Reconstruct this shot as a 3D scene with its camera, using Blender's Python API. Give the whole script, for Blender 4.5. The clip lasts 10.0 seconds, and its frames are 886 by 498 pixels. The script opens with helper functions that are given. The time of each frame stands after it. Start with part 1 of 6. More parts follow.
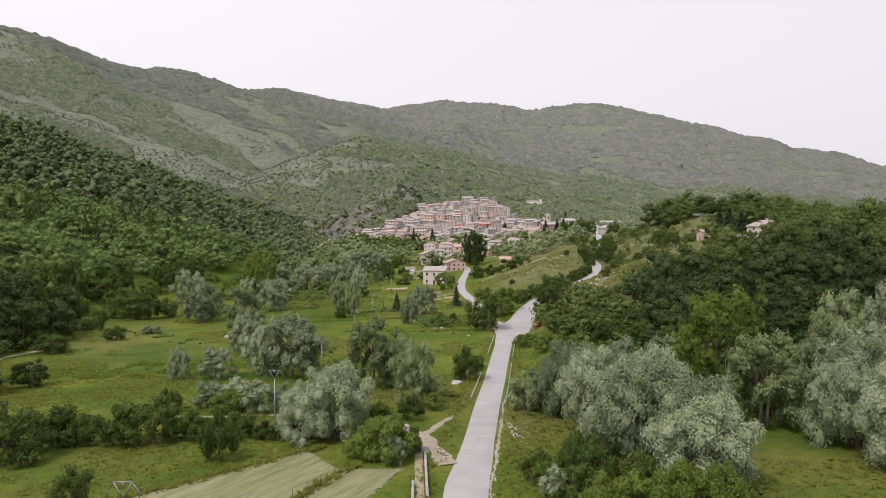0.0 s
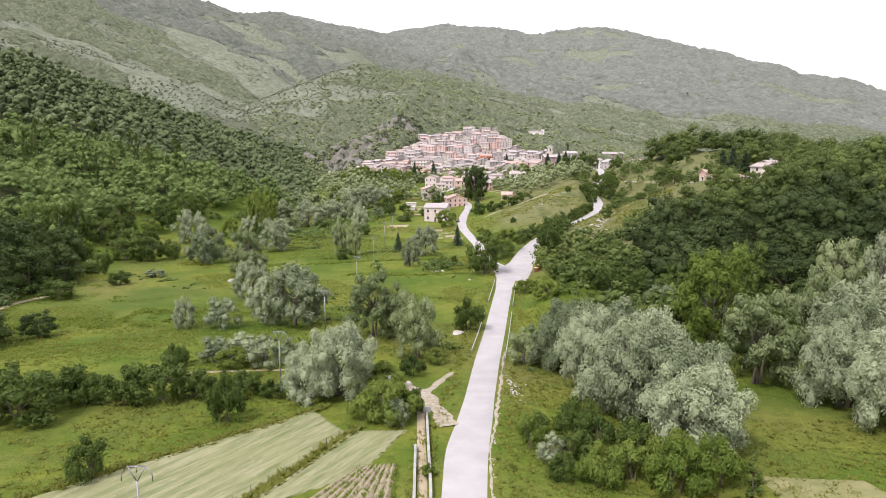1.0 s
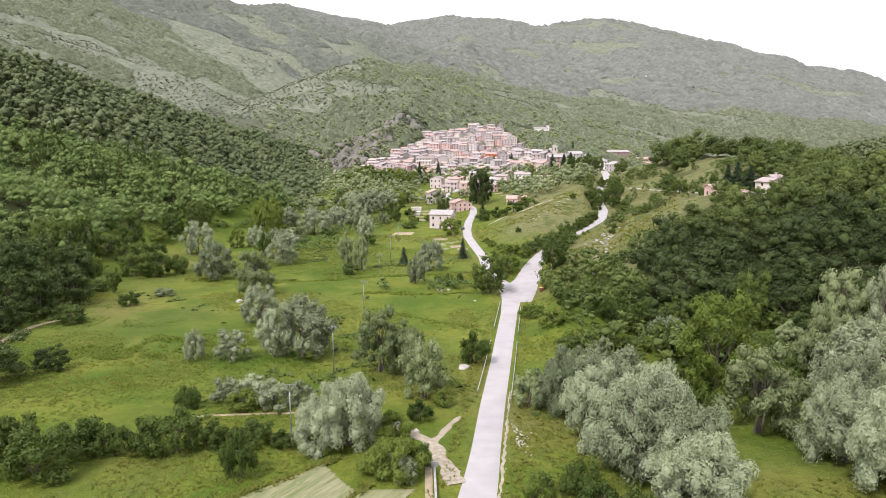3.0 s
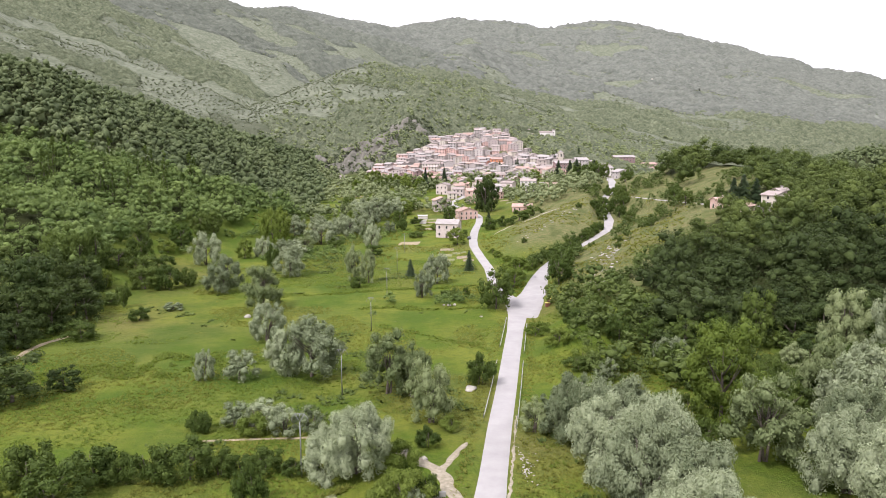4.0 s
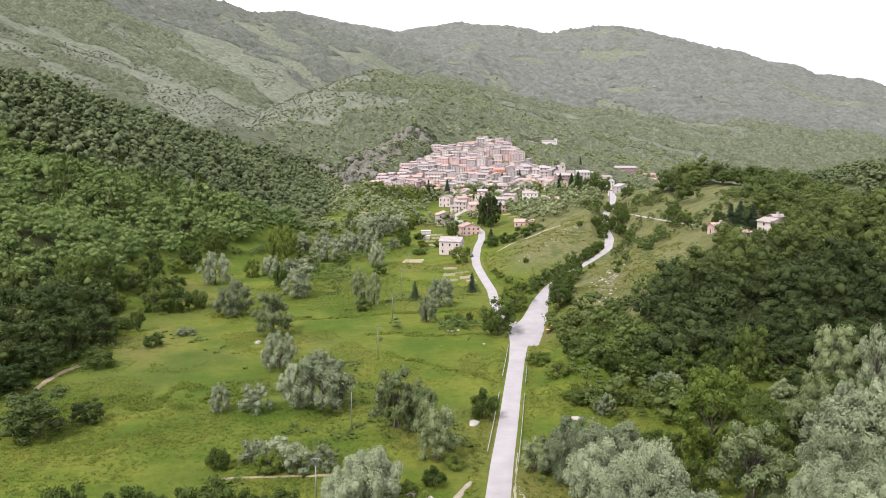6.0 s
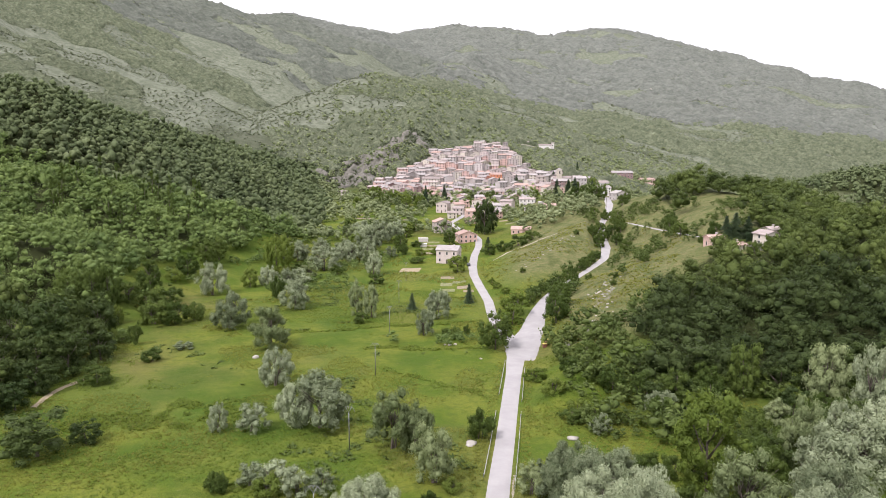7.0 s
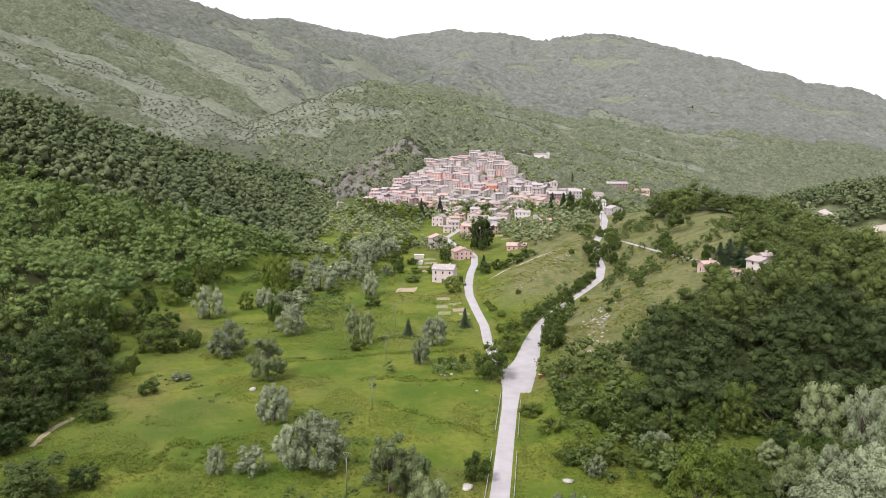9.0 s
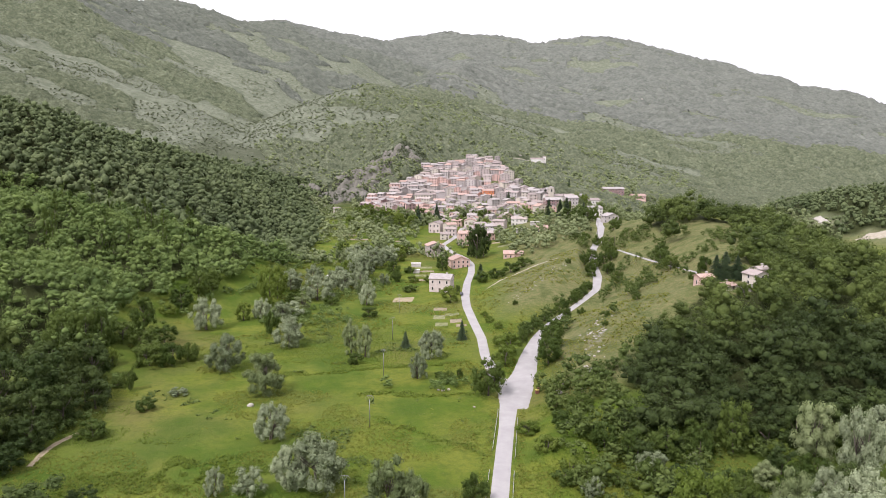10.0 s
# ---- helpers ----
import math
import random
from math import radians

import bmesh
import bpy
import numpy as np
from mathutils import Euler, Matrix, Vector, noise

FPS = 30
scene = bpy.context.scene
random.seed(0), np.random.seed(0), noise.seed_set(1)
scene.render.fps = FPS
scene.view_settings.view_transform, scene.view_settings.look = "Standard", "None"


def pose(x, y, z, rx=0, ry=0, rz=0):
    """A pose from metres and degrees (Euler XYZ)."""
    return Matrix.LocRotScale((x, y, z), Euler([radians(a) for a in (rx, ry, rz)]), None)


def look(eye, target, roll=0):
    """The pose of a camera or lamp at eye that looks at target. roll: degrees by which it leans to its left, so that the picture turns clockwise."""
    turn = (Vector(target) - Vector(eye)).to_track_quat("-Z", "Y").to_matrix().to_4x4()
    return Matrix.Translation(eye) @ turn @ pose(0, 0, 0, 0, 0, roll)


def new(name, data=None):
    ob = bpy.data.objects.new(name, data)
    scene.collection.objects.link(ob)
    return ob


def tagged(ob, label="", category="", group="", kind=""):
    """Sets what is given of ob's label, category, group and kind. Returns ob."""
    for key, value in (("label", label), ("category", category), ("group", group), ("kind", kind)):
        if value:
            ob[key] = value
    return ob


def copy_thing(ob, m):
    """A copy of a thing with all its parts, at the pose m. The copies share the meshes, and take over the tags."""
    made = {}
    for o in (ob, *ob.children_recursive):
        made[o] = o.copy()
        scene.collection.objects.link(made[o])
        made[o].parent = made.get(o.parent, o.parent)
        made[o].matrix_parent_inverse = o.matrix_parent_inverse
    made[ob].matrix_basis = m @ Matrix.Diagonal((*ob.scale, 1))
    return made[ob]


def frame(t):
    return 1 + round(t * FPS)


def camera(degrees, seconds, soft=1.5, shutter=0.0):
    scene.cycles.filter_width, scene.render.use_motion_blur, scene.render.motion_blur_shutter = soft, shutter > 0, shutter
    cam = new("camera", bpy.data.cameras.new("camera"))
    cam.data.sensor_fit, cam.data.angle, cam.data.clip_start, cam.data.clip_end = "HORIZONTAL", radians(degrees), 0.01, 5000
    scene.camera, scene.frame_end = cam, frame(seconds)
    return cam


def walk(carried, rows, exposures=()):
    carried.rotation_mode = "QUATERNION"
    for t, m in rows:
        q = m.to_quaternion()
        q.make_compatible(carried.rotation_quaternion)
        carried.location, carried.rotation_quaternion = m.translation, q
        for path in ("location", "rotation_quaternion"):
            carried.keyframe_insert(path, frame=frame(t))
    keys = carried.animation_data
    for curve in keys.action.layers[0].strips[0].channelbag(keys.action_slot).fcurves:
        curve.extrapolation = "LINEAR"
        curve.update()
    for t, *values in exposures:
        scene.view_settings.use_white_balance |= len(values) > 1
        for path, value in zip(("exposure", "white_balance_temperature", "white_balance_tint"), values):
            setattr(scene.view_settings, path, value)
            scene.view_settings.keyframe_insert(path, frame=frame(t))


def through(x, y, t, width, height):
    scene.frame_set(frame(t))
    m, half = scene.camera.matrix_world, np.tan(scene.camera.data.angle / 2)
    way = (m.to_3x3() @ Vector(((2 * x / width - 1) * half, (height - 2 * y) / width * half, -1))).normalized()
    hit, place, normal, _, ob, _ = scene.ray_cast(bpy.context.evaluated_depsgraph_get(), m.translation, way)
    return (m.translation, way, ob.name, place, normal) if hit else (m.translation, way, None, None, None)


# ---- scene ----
# ---- camera ----
EXPOSURES = [(0, -0.02, 6500, 17), (0.5, 0.30, 6450, 18), (1, 0.61, 6350, 20), (1.5, 0.64, 6330, 20), (5, 0.60, 6320, 20), (10, 0.44, 6320, 20)]
cam = camera(65.43, 10.0, soft=0.8)
walk(cam, [
    (0, pose(0.00, 0.00, 27.84, 88.348, 0.252, 0.001)),
    (0.5, pose(-0.02, 0.15, 30.24, 85.633, 0.213, 0.009)),
    (1, pose(0.00, 0.19, 32.47, 82.401, 0.263, 0.092)),
    (1.5, pose(-0.15, 0.09, 34.81, 81.402, 0.236, 0.152)),
    (2, pose(-0.21, -0.03, 36.84, 81.450, 0.230, 0.207)),
    (2.5, pose(-0.30, -0.11, 39.15, 81.552, 0.229, 0.307)),
    (4, pose(-0.72, -1.02, 45.79, 81.741, 0.181, 0.925)),
    (4.5, pose(-0.97, -2.29, 48.19, 81.824, 0.185, 1.158)),
    (5, pose(-1.22, -4.57, 50.30, 81.834, 0.073, 1.166)),
    (5.5, pose(-1.39, -6.21, 52.55, 81.887, -0.027, 1.182)),
    (7, pose(-1.48, -6.94, 58.99, 82.035, -0.176, 0.868)),
    (7.5, pose(-1.64, -7.02, 61.31, 82.093, -0.193, 0.776)),
    (8, pose(-1.80, -7.06, 63.80, 82.172, -0.214, 0.667)),
    (8.5, pose(-1.69, -7.28, 66.16, 82.235, -0.222, 0.560)),
    (9, pose(-1.81, -7.21, 68.07, 82.296, -0.278, 0.492)),
    (9.5, pose(-1.93, -7.15, 70.55, 82.354, -0.341, 0.340)),
    (10, pose(-2.21, -7.24, 72.76, 82.395, -0.390, 0.202)),
], EXPOSURES)

# ---- light: bright overcast sky, soft high sun behind cloud ----
world = bpy.data.worlds.new("overcast_sky")
scene.world = world
world.use_nodes = True
wt = world.node_tree
wt.nodes.clear()
w_out = wt.nodes.new("ShaderNodeOutputWorld")
w_bg = wt.nodes.new("ShaderNodeBackground")
w_sky = wt.nodes.new("ShaderNodeTexSky")
w_sky.sky_type = "NISHITA"
w_sky.sun_disc = False
w_sky.sun_elevation, w_sky.sun_rotation = radians(55), radians(-40)
w_sky.dust_density, w_sky.air_density = 6.0, 1.0
w_sat = wt.nodes.new("ShaderNodeHueSaturation")
w_sat.inputs["Saturation"].default_value = 0.12
w_mix = wt.nodes.new("ShaderNodeMixRGB")
w_mix.inputs[0].default_value = 0.75
w_mix.inputs[2].default_value = (10.6, 10.7, 10.9, 1)  # even cloud cover
wt.links.new(w_sky.outputs[0], w_sat.inputs["Color"])
wt.links.new(w_sat.outputs[0], w_mix.inputs[1])
wt.links.new(w_mix.outputs[0], w_bg.inputs["Color"])
w_bg.inputs["Strength"].default_value = 0.096
wt.links.new(w_bg.outputs[0], w_out.inputs["Surface"])

sun_data = bpy.data.lights.new("sun", "SUN")
sun_data.energy, sun_data.angle, sun_data.color = 2.5, radians(12), (1.0, 0.965, 0.91)
sun = new("sun", sun_data)
sun.matrix_world = look((-60, 40, 120), (0, 120, 0))

# ---- materials ----
class Nodes:
    """A small builder for node materials."""

    def __init__(self, name, roughness=0.85, specular=0.25):
        self.m = bpy.data.materials.new(name)
        self.m.use_nodes = True
        self.t = self.m.node_tree
        self.b = self.t.nodes["Principled BSDF"]
        self.b.inputs["Roughness"].default_value = roughness
        self.b.inputs["Specular IOR Level"].default_value = specular
        self.out = self.t.nodes["Material Output"]

    def add(self, kind, **inputs):
        n = self.t.nodes.new(kind)
        for k, v in inputs.items():
            n.inputs[k.replace("_", " ")].default_value = v
        return n

    def link(self, a, b):
        self.t.links.new(a, b)

    def coord(self, kind="Object"):
        return self.add("ShaderNodeTexCoord").outputs[kind]

    def noise(self, scale, detail=4, rough=0.55, vector=None):
        n = self.add("ShaderNodeTexNoise", Scale=scale, Detail=detail, Roughness=rough)
        self.link(vector if vector is not None else self.coord(), n.inputs["Vector"])
        return n.outputs["Fac"]

    def ramp(self, fac, a, b, lo=0.0, hi=1.0):
        n = self.add("ShaderNodeMapRange", From_Min=a, From_Max=b, To_Min=lo, To_Max=hi)
        n.clamp = True
        self.link(fac, n.inputs["Value"])
        return n.outputs["Result"]

    def math(self, op, a, b=None):
        n = self.add("ShaderNodeMath")
        n.operation = op
        for i, v in enumerate((a, b)):
            if v is None:
                continue
            if isinstance(v, (int, float)):
                n.inputs[i].default_value = v
            else:
                self.link(v, n.inputs[i])
        return n.outputs[0]

    def mix(self, fac, a, b, mode="MIX"):
        n = self.add("ShaderNodeMixRGB")
        n.blend_type = mode
        for i, v in enumerate((fac, a, b)):
            if isinstance(v, (int, float)):
                n.inputs[i].default_value = v
            elif isinstance(v, (tuple, list)):
                n.inputs[i].default_value = (*v, 1)
            else:
                self.link(v, n.inputs[i])
        return n.outputs[0]

    def attr(self, name):
        n = self.add("ShaderNodeAttribute")
        n.attribute_name = name
        return n.outputs["Fac"]

    def bump(self, fac, strength=0.3, distance=0.1):
        n = self.add("ShaderNodeBump", Strength=strength, Distance=distance)
        self.link(fac, n.inputs["Height"])
        self.link(n.outputs[0], self.b.inputs["Normal"])

    def done(self, colour):
        if isinstance(colour, (tuple, list)):
            self.b.inputs["Base Color"].default_value = (*colour, 1)
        else:
            self.link(colour, self.b.inputs["Base Color"])
        return self.m


def leaf_material(name, dark, light, per_tree, through=0.25):
    """Foliage: varies from tree to tree and from leaf to leaf, lets some light through."""
    n = Nodes(name, 0.6, 0.12)
    info = n.add("ShaderNodeObjectInfo").outputs["Random"] if per_tree else n.attr("tone")
    island = n.add("ShaderNodeNewGeometry").outputs["Random Per Island"]
    blotch = n.noise(0.5, 6, 0.8)
    if not per_tree:
        n.bump(n.noise(1.6, 5, 0.75), 0.6, 0.6)
    f = n.math("ADD", n.math("MULTIPLY", info, 0.55), n.math("ADD", n.math("MULTIPLY", island, 0.2), n.math("MULTIPLY", n.ramp(blotch, 0.38, 0.62), 0.25)))
    c = n.mix(f, dark, light)
    n.done(c)
    tr = n.add("ShaderNodeBsdfTranslucent")
    n.link(n.mix(0.5, c, (light[0] * 1.5, light[1] * 1.4, light[2] * 0.7)), tr.inputs["Color"])
    mix = n.add("ShaderNodeMixShader", Fac=through)
    n.link(n.b.outputs[0], mix.inputs[1])
    n.link(tr.outputs[0], mix.inputs[2])
    n.link(mix.outputs[0], n.out.inputs["Surface"])
    return n.m


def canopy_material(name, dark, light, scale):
    """Closed tree tops far off: crowns of many greens, the gaps' shade mottled into the colour."""
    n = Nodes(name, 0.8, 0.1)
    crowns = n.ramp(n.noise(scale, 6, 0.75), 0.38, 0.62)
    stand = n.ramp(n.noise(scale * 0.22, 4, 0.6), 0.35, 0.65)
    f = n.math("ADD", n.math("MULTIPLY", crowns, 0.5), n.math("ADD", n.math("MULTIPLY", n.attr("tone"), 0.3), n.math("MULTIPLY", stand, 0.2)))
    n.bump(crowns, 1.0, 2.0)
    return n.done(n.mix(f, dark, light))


def plain(name, a, b, scale=2.0, roughness=0.85, bump=0.2, specular=0.25, metal=0.0, vary=0.0):
    """A surface with two scales of stain and grain between two colours."""
    n = Nodes(name, roughness, specular)
    n.b.inputs["Metallic"].default_value = metal
    big, fine = n.noise(scale, 5), n.noise(scale * 9, 3)
    f = n.math("ADD", n.math("MULTIPLY", n.ramp(big, 0.3, 0.7), 0.7), n.math("MULTIPLY", fine, 0.3))
    c = n.mix(f, a, b)
    if vary:
        r = n.ramp(n.add("ShaderNodeObjectInfo").outputs["Random"], 0, 1, 1 - vary, 1 + vary)
        rgb = n.add("ShaderNodeCombineColor")
        for i in range(3):
            n.link(r, rgb.inputs[i])
        c = n.mix(1.0, c, rgb.outputs[0], "MULTIPLY")
    if bump:
        n.bump(fine, bump, 0.02)
    return n.done(c)


def ground_material():
    n = Nodes("meadow_and_slope", 0.95, 0.1)
    big, mid, fine, tuft = n.noise(0.014, 5, 0.6), n.noise(0.06, 6, 0.65), n.noise(0.45, 5, 0.65), n.noise(2.0, 4, 0.7)
    grass = n.mix(n.ramp(mid, 0.40, 0.60), (0.082, 0.134, 0.013), (0.160, 0.185, 0.027))
    grass = n.mix(n.ramp(big, 0.50, 0.66), grass, (0.164, 0.155, 0.049))
    grass = n.mix(n.ramp(n.noise(0.035, 5, 0.6), 0.54, 0.66, 0, 0.6), grass, (0.054, 0.105, 0.012))
    grass = n.mix(n.ramp(fine, 0.46, 0.66, 0, 0.45), grass, (0.041, 0.081, 0.011))
    grass = n.mix(n.ramp(tuft, 0.46, 0.68, 0, 0.35), grass, (0.045, 0.072, 0.012))
    grass = n.mix(n.ramp(n.noise(5.5, 3, 0.7), 0.52, 0.66, 0, 0.45), grass, (0.184, 0.189, 0.049))
    grass = n.mix(n.ramp(n.noise(1.1, 4, 0.7), 0.62, 0.72, 0, 0.7), grass, (0.209, 0.196, 0.087))
    wet = n.mix(n.ramp(mid, 0.40, 0.60), (0.057, 0.105, 0.013), (0.101, 0.142, 0.024))
    wet = n.mix(n.ramp(tuft, 0.46, 0.68, 0, 0.4), wet, (0.035, 0.071, 0.009))
    wet = n.mix(n.ramp(n.noise(0.8, 4, 0.7), 0.58, 0.70, 0, 0.6), wet, (0.153, 0.160, 0.044))
    grass = n.mix(n.attr("lush"), grass, wet)
    dry = n.mix(n.ramp(fine, 0.35, 0.65), (0.199, 0.184, 0.085), (0.116, 0.138, 0.047))
    dry = n.mix(n.ramp(n.noise(0.12, 5, 0.65), 0.50, 0.62, 0, 0.8), dry, (0.078, 0.102, 0.030))
    dry = n.mix(n.ramp(tuft, 0.5, 0.66, 0, 0.6), dry, (0.061, 0.078, 0.025))
    c = n.mix(n.attr("dry"), grass, dry)
    # mountain pasture on limestone, with scrub; colours paled and greyed for distant haze
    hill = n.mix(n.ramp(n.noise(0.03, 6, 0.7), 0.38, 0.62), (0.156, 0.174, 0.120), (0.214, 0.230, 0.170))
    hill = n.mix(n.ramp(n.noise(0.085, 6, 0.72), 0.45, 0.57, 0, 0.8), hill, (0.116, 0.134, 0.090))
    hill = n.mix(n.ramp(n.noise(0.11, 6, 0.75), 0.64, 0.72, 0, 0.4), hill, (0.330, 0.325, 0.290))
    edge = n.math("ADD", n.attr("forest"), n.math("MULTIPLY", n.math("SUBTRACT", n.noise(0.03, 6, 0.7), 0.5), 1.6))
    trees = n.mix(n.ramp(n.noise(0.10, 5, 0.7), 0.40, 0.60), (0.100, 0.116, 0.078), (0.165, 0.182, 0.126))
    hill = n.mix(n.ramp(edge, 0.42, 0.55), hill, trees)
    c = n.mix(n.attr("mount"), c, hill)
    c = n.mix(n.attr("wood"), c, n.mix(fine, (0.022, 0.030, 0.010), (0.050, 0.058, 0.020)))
    stone = n.mix(n.ramp(n.noise(0.12, 7, 0.7), 0.35, 0.65), (0.16, 0.15, 0.135), (0.42, 0.40, 0.37))
    c = n.mix(n.math("MULTIPLY", n.attr("rock"), n.ramp(n.noise(0.06, 5, 0.7), 0.46, 0.56)), c, stone)
    n.bump(n.math("ADD", fine, n.math("MULTIPLY", tuft, 0.6)), 1.0, 0.6)
    return n.done(c)


M_GROUND = ground_material()
M_ROAD = plain("dusty_pale_asphalt", (0.315, 0.302, 0.300), (0.415, 0.400, 0.393), 0.25, 0.9, 0.15)
M_GRAVEL = plain("white_gravel", (0.24, 0.21, 0.14), (0.50, 0.46, 0.39), 0.9, 0.95, 0.6)
M_TRACK = plain("rutted_gravel", (0.20, 0.175, 0.11), (0.43, 0.385, 0.31), 1.7, 0.95, 0.6)
M_EARTH = plain("pale_earth", (0.24, 0.20, 0.125), (0.42, 0.35, 0.24), 0.6, 0.95, 0.4)
def hay_material():
    """Mown hay lying in long swaths."""
    n = Nodes("mown_hay", 0.95, 0.1)
    mp = n.add("ShaderNodeMapping")
    turn = n.add("ShaderNodeMapping")
    turn.inputs["Rotation"].default_value = (0, 0, radians(-62))
    mp.inputs["Scale"].default_value = (0.10, 1.0, 1.0)
    n.link(n.coord(), turn.inputs["Vector"])
    n.link(turn.outputs[0], mp.inputs["Vector"])
    swath = n.noise(1.1, 5, 0.65, mp.outputs[0])
    streak = n.noise(4.5, 4, 0.7, mp.outputs[0])
    c = n.mix(n.ramp(swath, 0.38, 0.62), (0.145, 0.172, 0.072), (0.280, 0.275, 0.162))
    c = n.mix(n.ramp(streak, 0.52, 0.70, 0, 0.7), c, (0.130, 0.140, 0.060))
    c = n.mix(n.ramp(n.noise(0.16, 4), 0.45, 0.65, 0, 0.6), c, (0.235, 0.240, 0.120))
    c = n.mix(n.ramp(n.noise(1.6, 4, 0.7), 0.60, 0.72, 0, 0.7), c, (0.330, 0.315, 0.205))
    n.bump(streak, 0.7, 0.15)
    return n.done(c)


M_HAY = hay_material()
M_DRY = plain("yellowed_grass", (0.125, 0.140, 0.042), (0.250, 0.230, 0.110), 0.7, 0.95, 0.5)
M_SOIL = plain("tilled_soil", (0.20, 0.165, 0.11), (0.34, 0.29, 0.205), 0.8, 0.95, 0.6)
M_CONCRETE = plain("weathered_concrete", (0.22, 0.215, 0.20), (0.42, 0.41, 0.385), 0.8, 0.85, 0.3)
M_ROCK = plain("limestone", (0.30, 0.28, 0.24), (0.52, 0.49, 0.44), 0.7, 0.9, 0.5)
M_STEEL = plain("galvanised_steel", (0.22, 0.225, 0.23), (0.34, 0.345, 0.35), 3.0, 0.45, 0.05, 0.5, 0.6)
M_BARK = plain("grey_brown_bark", (0.070, 0.055, 0.042), (0.17, 0.145, 0.12), 3.0, 0.95, 0.6)
M_DARK = plain("dark_opening", (0.012, 0.012, 0.014), (0.03, 0.03, 0.033), 1.0, 0.3, 0.0, 0.5)
M_TILE = plain("sun_bleached_clay_tile", (0.27, 0.225, 0.208), (0.42, 0.362, 0.338), 0.45, 0.9, 0.5, vary=0.18)
M_TILE_RED = plain("red_clay_tile", (0.37, 0.245, 0.205), (0.51, 0.375, 0.325), 0.6, 0.9, 0.5, vary=0.12)
M_TILE_GREY = plain("grey_concrete_tile", (0.27, 0.245, 0.235), (0.42, 0.39, 0.375), 0.6, 0.9, 0.4, vary=0.15)
WALLS = {
    "pale_pink": plain("pale_pink_plaster", (0.47, 0.395, 0.375), (0.61, 0.535, 0.51), 0.5, 0.9, 0.15, vary=0.10),
    "cream": plain("cream_plaster", (0.51, 0.46, 0.39), (0.64, 0.59, 0.52), 0.5, 0.9, 0.15, vary=0.10),
    "white": plain("white_plaster", (0.60, 0.57, 0.545), (0.74, 0.71, 0.68), 0.5, 0.9, 0.1, vary=0.06),
    "stone": plain("bare_stone_wall", (0.28, 0.25, 0.235), (0.47, 0.43, 0.405), 1.2, 0.95, 0.5, vary=0.12),
    "grey": plain("grey_stucco", (0.42, 0.385, 0.37), (0.57, 0.53, 0.51), 0.5, 0.9, 0.2, vary=0.10),
    "orange": plain("orange_plaster", (0.62, 0.22, 0.10), (0.72, 0.30, 0.16), 0.5, 0.85, 0.1),
    "salmon": plain("salmon_plaster", (0.55, 0.37, 0.325), (0.67, 0.48, 0.43), 0.5, 0.9, 0.1, vary=0.08),
    "maroon": plain("maroon_plaster", (0.24, 0.160, 0.150), (0.34, 0.240, 0.230), 0.5, 0.9, 0.1),
}
L_WILLOW = leaf_material("silver_willow_leaves", (0.072, 0.102, 0.046), (0.400, 0.452, 0.285), True, 0.12)
L_WILLOW2 = leaf_material("grey_green_willow_leaves", (0.076, 0.110, 0.040), (0.310, 0.362, 0.180), True, 0.16)
L_GREEN = leaf_material("fresh_green_leaves", (0.078, 0.126, 0.020), (0.190, 0.242, 0.052), True, 0.3)
L_DEEP = leaf_material("deep_green_leaves", (0.036, 0.066, 0.014), (0.122, 0.166, 0.038), True, 0.22)
# L_DEEP repeated darker, with shade put into the leaf colour
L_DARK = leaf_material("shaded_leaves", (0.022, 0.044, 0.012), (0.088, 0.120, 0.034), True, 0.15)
L_OAK = leaf_material("dark_oak_leaves", (0.016, 0.034, 0.010), (0.165, 0.212, 0.054), False, 0.10)
# darker copy of the oak leaves, the lower flank's shade put into colour
L_OAK_SHADED = leaf_material("shaded_oak_leaves", (0.011, 0.024, 0.008), (0.086, 0.118, 0.035), False, 0.10)
L_WOOD = leaf_material("oak_wood_leaves", (0.042, 0.082, 0.023), (0.262, 0.346, 0.104), False, 0.12)
L_SHRUB = leaf_material("shrub_leaves", (0.034, 0.064, 0.017), (0.158, 0.205, 0.056), False, 0.16)
L_WOOD_FAR = leaf_material("dark_hill_wood_leaves", (0.060, 0.090, 0.040), (0.190, 0.230, 0.104), False, 0.14)
L_SCRUB = leaf_material("grey_scrub_leaves", (0.062, 0.082, 0.046), (0.170, 0.195, 0.118), False)
L_FIR = leaf_material("dark_fir_needles", (0.028, 0.050, 0.024), (0.075, 0.108, 0.050), True, 0.1)
L_GRASS = leaf_material("meadow_grass_blades", (0.130, 0.165, 0.029), (0.250, 0.258, 0.066), False, 0.5)
L_REED = leaf_material("reed_blades", (0.105, 0.165, 0.026), (0.195, 0.250, 0.050), False, 0.5)
M_CRAG = plain("weathered_crag", (0.085, 0.085, 0.066), (0.250, 0.236, 0.205), 0.16, 0.95, 0.6)
# far canopies and bushes paled and greyed: distance haze put into the colour
L_SLOPE = canopy_material("hazed_scrub_oak_canopy", (0.058, 0.078, 0.040), (0.270, 0.300, 0.190), 0.16)
L_BEECH = canopy_material("hazed_near_beech_canopy", (0.088, 0.102, 0.080), (0.206, 0.222, 0.178), 0.085)
L_MOUNT = canopy_material("hazed_beech_canopy", (0.096, 0.108, 0.090), (0.236, 0.250, 0.212), 0.075)
L_BUSHES = leaf_material("hazed_pasture_bush_leaves", (0.165, 0.192, 0.124), (0.250, 0.276, 0.186), False, 0.3)
L_GARDEN = leaf_material("garden_tree_leaves", (0.090, 0.126, 0.052), (0.330, 0.376, 0.190), False, 0.15)
